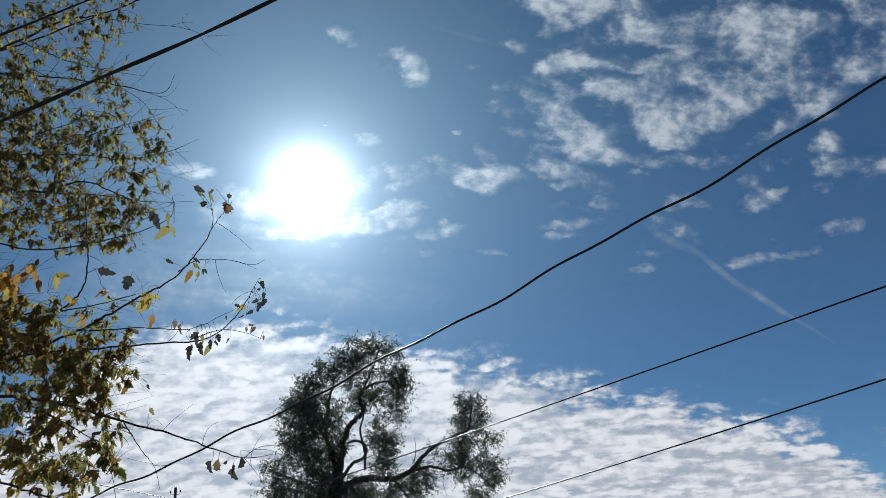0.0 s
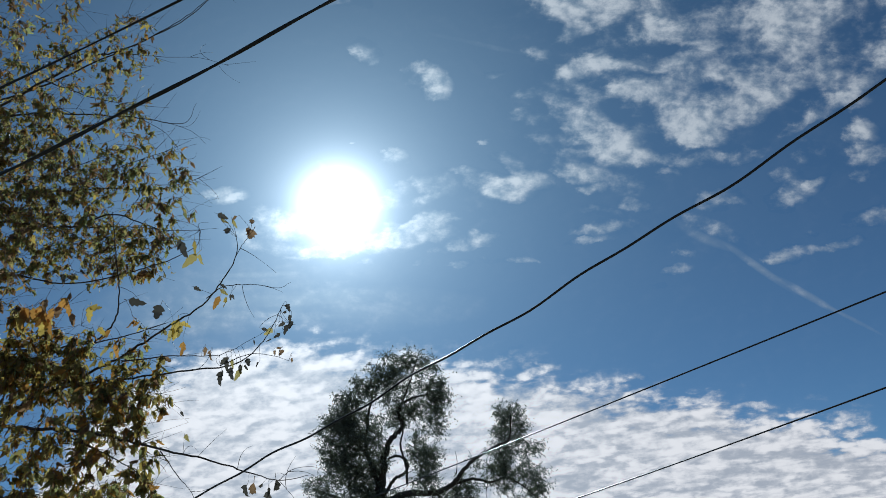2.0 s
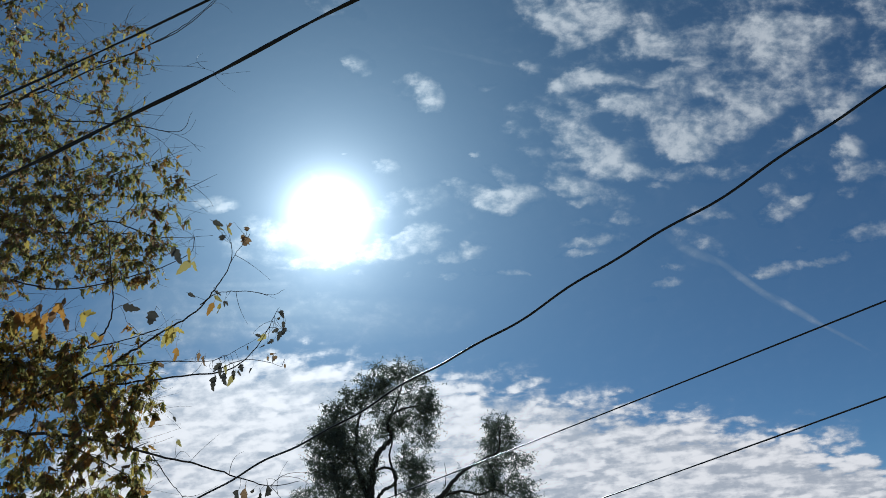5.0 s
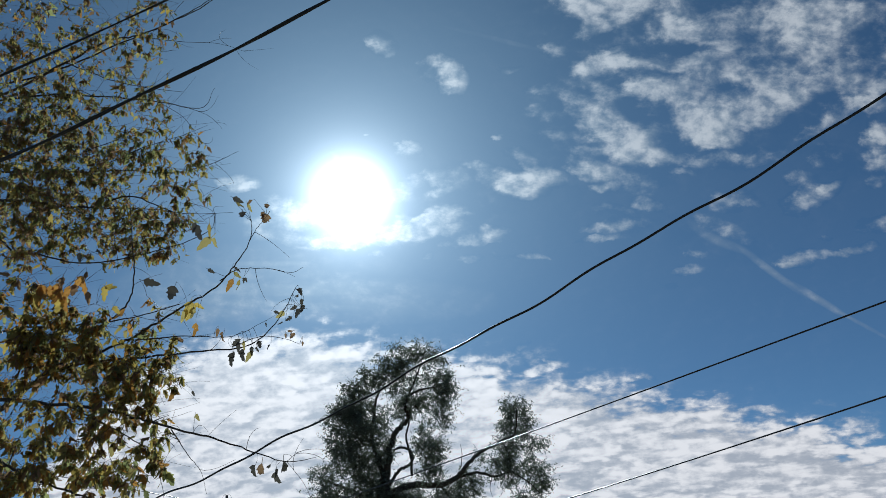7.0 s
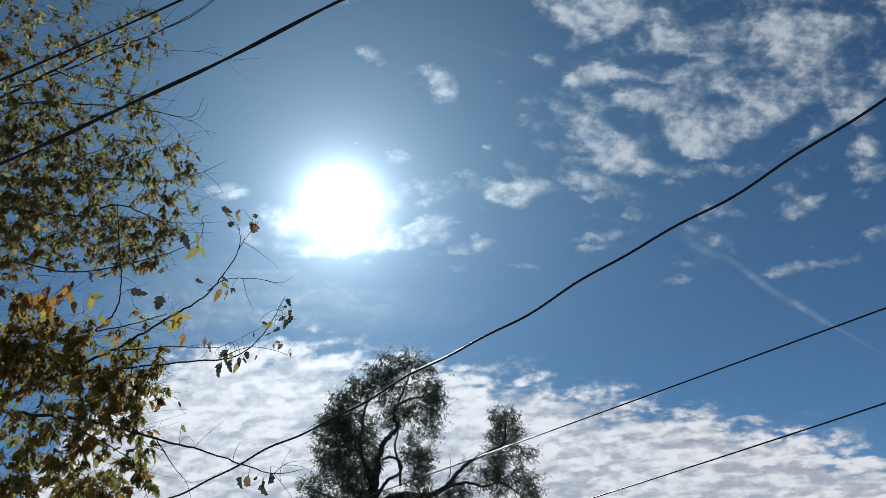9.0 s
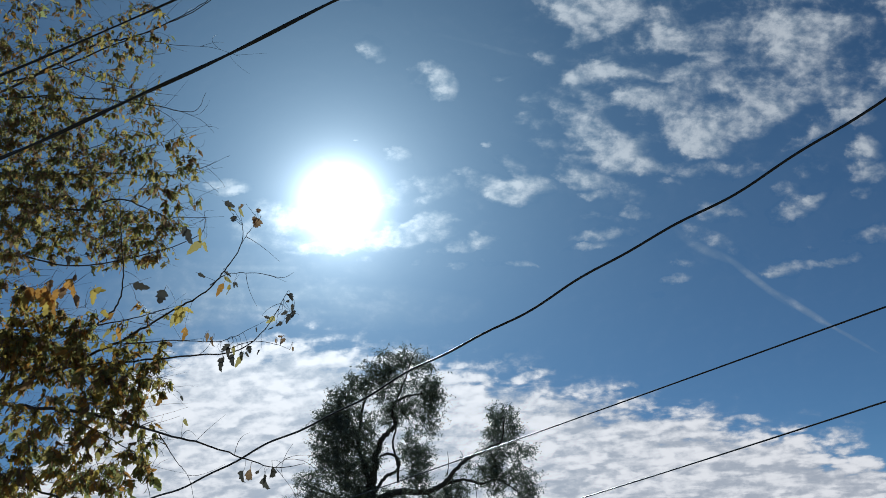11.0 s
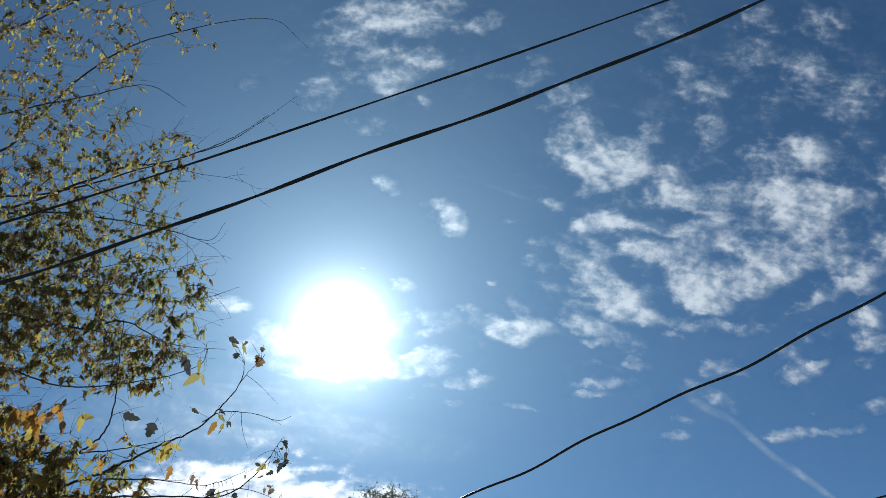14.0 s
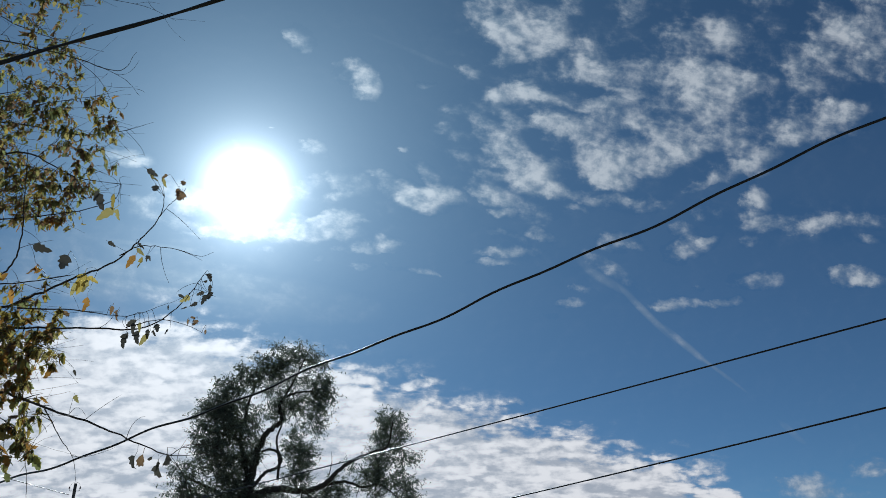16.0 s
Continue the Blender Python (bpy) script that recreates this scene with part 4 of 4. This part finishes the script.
tagged(twigs.build("twig", TWIG, tree), "thin dark bare twigs", kind="stuff")

leaf_spots.sort(key=lambda s: -s[0][0])
leaf_meshes = {}
rest = Pile()
for spot, turned, grown in leaf_spots:
    turn, size, base = leaf_pose(spot, grown)
    single_leaves.append((turn, size, base, int(rng.integers(0, len(SHAPES))), leaf_colour(turned, spot[2])))
for k, (turn, size, base, shape, tint) in enumerate(single_leaves):
    if k < 300:
        if (shape, tint) not in leaf_meshes:
            ob = mesh_object("leaf", *SHAPES[shape], LEAVES[tint], tree)
            leaf_meshes[shape, tint] = ob.data
        else:
            ob = new("leaf", leaf_meshes[shape, tint])
            ob.parent = tree
        ob.matrix_basis = Matrix.Translation(base) @ turn.to_4x4() @ Matrix.Scale(size, 4)
    else:
        verts = SHAPES[shape][0] * size @ np.array(turn).T + np.array(base)
        rest.add(verts, SHAPES[shape][1], tint)
tagged(rest.build("foliage", LEAVES, tree), "dense backlit olive, yellow and brown leaves", kind="stuff")


# ---- the tall tree farther off ----
FAR = Vector((-7.75, 45.54, 0.0))
far_tree = group_thing("willow_tree", FAR, "tall dark willow with a twisted trunk and two narrow-leaved crowns", "tree")
AWAY = np.array(FAR)
bough_rows = Wood()
first_bough = [True]


def bough(*points):
    rows = spline([(x - AWAY[0], y - AWAY[1], z, r) for x, y, z, r in points], 8)
    rows[1:-1, :3] += rng.normal(0, 1, (len(rows) - 2, 3)) * np.minimum(0.03, rows[1:-1, 3:4] * 0.2)
    mesh_object("trunk" if first_bough[0] else "bough", *tube(rows, 9), FAR_BARK, far_tree)
    first_bough[0] = False
    bough_rows.extend(rows[4:])


bough((-7.80, 45.54, -0.20, 0.6000), (-7.70, 45.54, 2.60, 0.4900), (-7.50, 45.54, 6.86, 0.435), (-7.34, 45.11, 7.79, 0.3915), (-7.08, 44.56, 8.98, 0.319))
bough((-7.10, 44.68, 8.71, 0.2262), (-6.76, 44.09, 9.74, 0.1987), (-6.51, 43.55, 10.64, 0.1713), (-5.98, 43.09, 11.38, 0.1438), (-5.33, 42.76, 11.84, 0.1163), (-5.37, 42.23, 12.75, 0.0889), (-4.58, 41.92, 13.17, 0.0614), (-3.69, 41.77, 13.23, 0.0339))
bough((-7.08, 44.56, 8.98, 0.1696), (-7.40, 44.39, 9.85, 0.1357), (-7.65, 44.16, 10.86, 0.1018), (-8.37, 44.03, 11.64, 0.0679), (-9.26, 43.96, 12.31, 0.0339))
bough((-6.80, 44.32, 9.49, 0.1357), (-7.62, 44.01, 10.83, 0.1074), (-7.34, 43.43, 12.77, 0.0792), (-6.98, 43.22, 13.91, 0.0509), (-6.61, 42.93, 15.20, 0.0226))
bough((-5.45, 42.80, 12.75, 0.0679), (-4.72, 42.07, 13.85, 0.0509), (-4.16, 41.40, 14.82, 0.0339), (-3.79, 40.92, 15.40, 0.017))
bough((-7.05, 44.81, 8.44, 0.1018), (-6.20, 44.19, 9.28, 0.0927), (-5.48, 43.86, 9.52, 0.0837), (-5.32, 43.38, 10.07, 0.0746), (-5.78, 43.03, 10.33, 0.0656), (-6.27, 42.87, 10.20, 0.0566))
bough((-5.52, 44.55, 8.99, 0.0792), (-5.44, 43.87, 9.88, 0.0679), (-5.55, 43.12, 10.91, 0.0566), (-5.23, 42.52, 11.63, 0.0452))
bough((-7.27, 45.11, 7.78, 0.2262), (-6.29, 44.67, 8.35, 0.2042), (-5.08, 44.45, 8.44, 0.1822), (-3.90, 44.33, 8.32, 0.1602), (-2.98, 44.04, 8.55, 0.1382), (-2.33, 43.62, 9.07, 0.1162), (-1.39, 43.16, 9.69, 0.0943), (-0.18, 42.79, 10.09, 0.0723), (0.57, 42.48, 10.39, 0.0503), (0.82, 41.78, 11.51, 0.0283))
bough((-3.02, 44.71, 8.66, 0.0905), (-1.81, 44.45, 8.80, 0.0769), (-0.80, 44.40, 8.49, 0.0633), (0.10, 44.16, 8.59, 0.0498), (1.06, 44.26, 7.96, 0.0362), (1.58, 44.35, 7.36, 0.0226))
bough((-0.19, 43.93, 10.32, 0.0566), (0.16, 44.24, 9.32, 0.0396), (-0.07, 44.52, 8.38, 0.0226))
bough((-3.94, 44.83, 8.39, 0.0905), (-3.44, 45.42, 7.64, 0.0622), (-2.91, 45.92, 7.08, 0.0339))
bough((-7.45, 45.30, 7.39, 0.1583), (-8.75, 45.12, 8.34, 0.1169), (-10.09, 45.07, 9.02, 0.0754), (-11.15, 45.09, 9.55, 0.0339))
bough((-2.68, 44.47, 9.17, 0.0283), (-2.54, 44.16, 9.83, 0.0187), (-2.56, 43.91, 10.37, 0.009))
bough((-1.89, 44.25, 9.64, 0.0226), (-1.70, 44.06, 10.03, 0.0147), (-1.82, 43.93, 10.31, 0.0068))
bough((-0.95, 44.75, 8.56, 0.0226), (-1.16, 45.03, 7.97, 0.0147), (-1.00, 45.35, 7.29, 0.0068))

far_twigs, far_leaves = Pile(), Pile()
blade = np.array([(0, 0, 0), (0.4, -0.5, 0.03), (1, 0, -0.08), (0.4, 0.5, 0.03)])


def foliage(middle, wide, high, density):
    """Branchlets and narrow hanging leaves of one part of the far crown."""
    middle = np.array(middle) - AWAY
    deep = 0.75 * (wide + high)
    count = int(20 * density * (wide * high * 3.14) ** 0.8 * (1 + deep * 0.5)) + 4
    for k in range(count):
        d = rng.normal(0, 1, 3)
        d *= rng.random() ** 0.5 / np.linalg.norm(d)
        goal = middle + d * (wide * 1.08, deep, high * 1.12)
        wood = bough_rows.all()
        root = wood[int(np.argmin(np.linalg.norm(wood[:, :3] - goal, axis=1)))]
        reach = np.linalg.norm(goal - root[:3])
        row = rod(root[:3], goal, min(0.045, 0.016 + root[3] * 0.15), 0.006, rng.normal(0, 0.12, 3) * reach + np.array((0, 0, 0.12 * reach)))
        far_twigs.add(*tube(row, 3))
        if k % 2 == 0 and bough_rows.size < 9000:
            bough_rows.extend(row[1:])
        for spray in range(3):
            tip = goal + rng.normal(0, 1, 3) * (0.24, 0.24, 0.22)
            swing = rng.normal(0, 1, 3) * (0.24, 0.24, 0.18) + (0, 0, -0.09)
            far_twigs.add(*tube(rod(goal, tip + swing, 0.006, 0.003, rng.normal(0, 0.04, 3), 3), 3))
            for n in range(int(rng.integers(6, 11))):
                s = rng.random()
                at_ = goal * (1 - s) + (tip + swing) * s + rng.normal(0, 0.045, 3)
                way_ = Vector((rng.normal(0, 0.7), rng.normal(0, 0.7), rng.normal(-0.5, 0.6))).normalized()
                turn = way_.to_track_quat("X", "Z").to_matrix() @ Matrix.Rotation(rng.uniform(0, 6.28), 3, "X")
                size = rng.uniform(0.09, 0.19)
                far_leaves.add((blade * (size, size * 0.36, size)) @ np.array(turn).T + at_, [(0, 1, 2, 3)])


foliage((-4.62, 41.67, 15.18), 1.55, 0.67, 1.12)
foliage((-6.51, 41.82, 14.85), 0.59, 0.67, 0.60)
foliage((-3.42, 42.34, 13.74), 0.96, 0.81, 1.05)
foliage((-5.77, 42.19, 14.06), 1.33, 0.81, 1.12)
foliage((-3.45, 42.81, 12.73), 0.81, 0.74, 0.84)
foliage((-4.70, 42.76, 12.83), 1.04, 0.74, 0.98)
foliage((-7.96, 42.39, 13.62), 1.04, 0.74, 1.19)
foliage((-9.35, 42.97, 12.39), 0.89, 0.67, 1.26)
foliage((-7.91, 43.21, 11.87), 1.63, 1.18, 1.62)
foliage((-9.40, 43.59, 11.05), 0.89, 0.89, 1.62)
foliage((-5.62, 42.92, 12.50), 0.89, 0.74, 0.98)
foliage((-4.59, 43.64, 10.93), 0.81, 0.89, 1.05)
foliage((-4.39, 44.15, 9.84), 0.59, 0.81, 1.12)
foliage((-8.39, 44.07, 10.02), 1.63, 1.11, 1.76)
foliage((-10.67, 44.36, 9.40), 0.81, 0.67, 0.98)
foliage((-10.32, 44.81, 8.43), 1.33, 0.74, 1.12)
foliage((-7.94, 44.78, 8.51), 1.33, 1.04, 1.76)
foliage((-6.05, 44.97, 8.09), 1.04, 0.74, 1.12)
foliage((-6.85, 43.81, 10.57), 0.59, 0.89, 1.12)
foliage((-8.56, 42.74, 12.86), 1.04, 0.74, 1.40)
foliage((-3.04, 42.63, 13.10), 0.59, 0.89, 0.48)
foliage((-7.09, 42.11, 14.23), 0.59, 0.59, 0.84)
foliage((0.71, 43.18, 11.93), 0.89, 0.62, 1.12)
foliage((0.77, 43.59, 11.05), 1.04, 0.71, 1.26)
foliage((0.24, 44.01, 10.15), 0.96, 0.67, 1.26)
foliage((-0.02, 44.54, 9.02), 0.71, 1.04, 1.62)
foliage((1.79, 44.07, 10.02), 0.74, 0.44, 0.84)
foliage((1.45, 44.62, 8.84), 0.92, 0.71, 0.84)
foliage((1.65, 45.07, 7.88), 0.86, 0.71, 0.98)
foliage((0.71, 45.35, 7.28), 0.74, 0.52, 0.98)
foliage((-2.13, 44.68, 8.72), 0.81, 0.52, 0.98)
foliage((-2.79, 45.03, 7.97), 0.81, 0.74, 1.12)
foliage((-4.00, 45.11, 7.79), 0.67, 0.59, 1.12)
foliage((-0.90, 44.47, 9.16), 0.52, 0.52, 0.48)
foliage((-1.45, 44.26, 9.61), 0.44, 0.30, 0.48)
foliage((-1.90, 45.00, 8.03), 0.44, 0.44, 0.48)
foliage((-5.83, 45.36, 7.26), 1.78, 0.89, 1.40)
foliage((-9.09, 45.30, 7.39), 2.22, 0.89, 1.49)
foliage((-2.90, 45.53, 6.90), 1.04, 0.74, 1.26)
foliage((0.92, 45.73, 6.46), 0.89, 0.59, 1.12)
foliage((-3.24, 42.45, 11.63), 0.59, 0.59, 0.80)
foliage((-3.80, 43.05, 10.08), 0.59, 0.66, 0.90)
foliage((-4.36, 43.55, 8.83), 0.73, 0.66, 1.10)
foliage((-2.73, 41.84, 13.20), 0.49, 0.52, 0.70)
foliage((-5.64, 41.40, 14.70), 0.66, 0.46, 0.80)
foliage((-7.31, 41.60, 14.34), 0.53, 0.40, 0.70)
foliage((-3.20, 41.29, 14.73), 0.52, 0.39, 0.60)
tagged(far_twigs.build("branchlet", FAR_BARK, far_tree), kind="stuff")
tagged(far_leaves.build("crown", FAR_LEAF, far_tree, smooth=False), "dense small narrow dark green leaves", kind="stuff")


# ---- overhead wires ----
def cable(label, a, b, sag, radius, strands, twist, wobble, group="overhead wires"):
    """A hanging cable of one or more twisted strands between two supports."""
    a, b = np.array(a), np.array(b)
    length = np.linalg.norm(b - a)
    n = int(length / 0.06) + 8
    s = np.linspace(0, 1, n)
    line = a + (b - a) * s[:, None]
    line[:, 2] -= 4 * sag * s * (1 - s)
    line[:, 2] += wobble * (np.sin(s * length * 2.1) + 0.6 * np.sin(s * length * 4.7 + 1.0))
    thing = group_thing("overhead_wire", a, label, "cable", group)
    side = np.cross(b - a, (0, 0, 1))
    side /= np.linalg.norm(side)
    for k in range(strands):
        turn = s * length * twist + k * 2 * math.pi / strands
        off = (0.40 * radius if strands > 1 else 0.0)
        rows = line + off * (np.cos(turn)[:, None] * side + np.sin(turn)[:, None] * np.array((0, 0, 1.0)))
        r = radius * (0.64 if strands > 1 else 1.0)
        mesh_object("strand", *tube(np.hstack([rows - a, np.full((n, 1), r)]), 8), RUBBER, thing)
    return thing


cable("black service cable with a slight wave, crossing the sky", (-8.95, 14.50, 3.28), (10.57, 2.68, 8.05), 0.700, 0.0144, 1, 0.0, 0.024)
cable("thick twisted black overhead cable bundle", (-7.00, 4.10, 3.30), (5.41, 2.26, 7.17), 0.572, 0.0118, 2, 5.0, 0.013)
cable("black overhead cable above the thick bundle", (-3.03, 2.01, 2.85), (4.00, 1.03, 5.05), 0.181, 0.0041, 2, 4.0, 0.003)
cable("thin black overhead wire", (-7.18, 33.74, 6.50), (15.72, 5.95, 6.83), 0.083, 0.0190, 1, 0.0, 0.000)
cable("thin black overhead wire, the lower of two", (-0.16, 33.81, 5.16), (14.21, 9.72, 5.70), 0.103, 0.0216, 1, 0.0, 0.000)
cable("faint thin wire behind the leaves", (-20.43, 30.36, 8.51), (-17.31, 46.46, 8.59), -0.028, 0.0170, 1, 0.0, 0.000)


# ---- poles that carry the wires ----
def utility_pole(x, y, top, label, hooks=True):
    thing = group_thing("utility_pole", (x, y, 0), label, "pole", "utility poles")
    rows = spline([(0, 0, -0.3, 0.115), (0.01, 0, top * 0.5, 0.1), (0, 0.01, top, 0.085)], 5)
    mesh_object("post", *tube(rows, 12), POLE_WOOD, thing)
    if hooks:
        for side in (-1, 1):
            hook = spline([(0.05 * side, 0, top - 0.42, 0.012), (0.26 * side, 0, top - 0.4, 0.012), (0.3 * side, 0, top - 0.28, 0.012)], 5)
            mesh_object("hook", *tube(hook, 6), STEEL, thing)
            bell = [(0.3 * side, 0, top - 0.30 + z, r) for z, r in ((0, 0.03), (0.03, 0.05), (0.06, 0.035), (0.09, 0.045), (0.13, 0.02))]
            mesh_object("insulator", *tube(bell, 10), PORCELAIN, thing)
            arc = spline([(0.3 * side, 0, top - 0.24, 0.008), (0.22 * side, 0, top - 0.02, 0.008), (0.02 * side, 0, top + 0.10, 0.008)], 6)
            mesh_object("jumper", *tube(arc, 5), RUBBER, thing)
    return thing


utility_pole(-17.47, 47.57, 9.39, "wooden utility pole with insulators and looped jumper wires")
utility_pole(-8.95, 14.50, 3.38, "weathered wooden utility pole", False)
utility_pole(10.57, 2.68, 8.15, "weathered wooden utility pole", False)
utility_pole(-7.00, 4.10, 3.40, "weathered wooden utility pole", False)
utility_pole(5.41, 2.26, 7.27, "weathered wooden utility pole", False)
utility_pole(-3.03, 2.01, 2.95, "weathered wooden utility pole", False)
utility_pole(4.00, 1.03, 5.15, "weathered wooden utility pole", False)
utility_pole(-7.18, 33.74, 6.60, "weathered wooden utility pole", False)
utility_pole(15.72, 5.95, 6.93, "weathered wooden utility pole", False)
utility_pole(-0.16, 33.81, 5.26, "weathered wooden utility pole", False)
utility_pole(14.21, 9.72, 5.80, "weathered wooden utility pole", False)
utility_pole(-20.43, 30.36, 8.61, "weathered wooden utility pole", False)


# ---- the house with the chimney ----
def house(x, y, rise):
    thing = group_thing("house", (x, y, 0), "low plastered house with a grey sheet roof and brick chimney", "house")
    for lo, hi in (((-4, -3.2, 0), (4, -3.0, 2.7 + rise)), ((-4, 3.0, 0), (4, 3.2, 2.7 + rise)), ((-4, -3.0, 0), (-3.8, 3.0, 2.7 + rise)), ((3.8, -3.0, 0), (4, 3.0, 2.7 + rise))):
        part("wall", box(lo, hi), WALL, thing)
    for end in (-4, 3.8):
        mesh_object("gable", [(end + d, q, z) for d in (0, 0.2) for q, z in ((-3.2, 2.703 + rise), (3.2, 2.703 + rise), (0, 4.45 + rise))], [(0, 2, 1), (3, 4, 5), (0, 1, 4, 3), (1, 2, 5, 4), (2, 0, 3, 5)], WALL, thing, False)
    for side in (-1, 1):
        v8 = [(e, side * q, z + t) for e in (-4.4, 4.4) for q, z in ((0, 4.5 + rise), (3.7, 2.48 + rise)) for t in (0, 0.06)]
        slope = mesh_object("roof_slope", v8, [(0, 1, 3, 2), (4, 6, 7, 5), (0, 4, 5, 1), (2, 3, 7, 6), (0, 2, 6, 4), (1, 5, 7, 3)], SLATE, thing, False)
    for wx in (-2.2, 0.2, 2.4):
        window = part("window", box((wx - 0.5, -3.235, 0.95), (wx + 0.5, -3.203, 2.15)), WALL, thing)
        part("pane", box((wx - 0.42, -3.25, 1.03), (wx + 0.42, -3.238, 2.07)), GLASS_DARK, window)
    stack = part("chimney", box((-0.2, -0.2, 3.9 + rise), (0.2, 0.2, 5.22 + rise)), MORTAR, thing, "brick chimney with a slab cap and a metal flue")
    for course in range(12):
        for k in range(4):
            c, s_ = math.cos(k * math.pi / 2), math.sin(k * math.pi / 2)
            for half in (-1, 1):
                mid = (0.1 * half + (0.02 if course % 2 else -0.02))
                p = Matrix.Rotation(k * math.pi / 2, 4, "Z")
                bm = box((mid - 0.093, -0.209, 4.27 + rise + course * 0.078), (mid + 0.093, -0.198, 4.335 + rise + course * 0.078))
                bm.transform(p)
                part("brick", bm, BRICK, stack)
    cap = box((-0.29, -0.29, 5.22 + rise), (0.29, 0.29, 5.30 + rise), 0.012)
    part("cap", cap, MORTAR, stack)
    mesh_object("hood", [(px * 0.26, py * 0.26, 5.30 + rise) for px, py in ((-1, -1), (1, -1), (1, 1), (-1, 1))] + [(px * 0.1, py * 0.1, 5.37 + rise) for px, py in ((-1, -1), (1, -1), (1, 1), (-1, 1))], [(0, 1, 5, 4), (1, 2, 6, 5), (2, 3, 7, 6), (3, 0, 4, 7), (4, 5, 6, 7)], MORTAR, stack, False)
    flue = mesh_object("flue", *tube([(0, 0, 5.36 + rise, 0.085), (0.01, 0, 5.5 + rise, 0.085), (0.03, 0, 5.68 + rise, 0.085), (0.03, 0, 5.69 + rise, 0.1), (0.03, 0, 5.75 + rise, 0.1)], 12), STEEL, stack)
    return thing


house(-16.37, 32.62, 1.76)
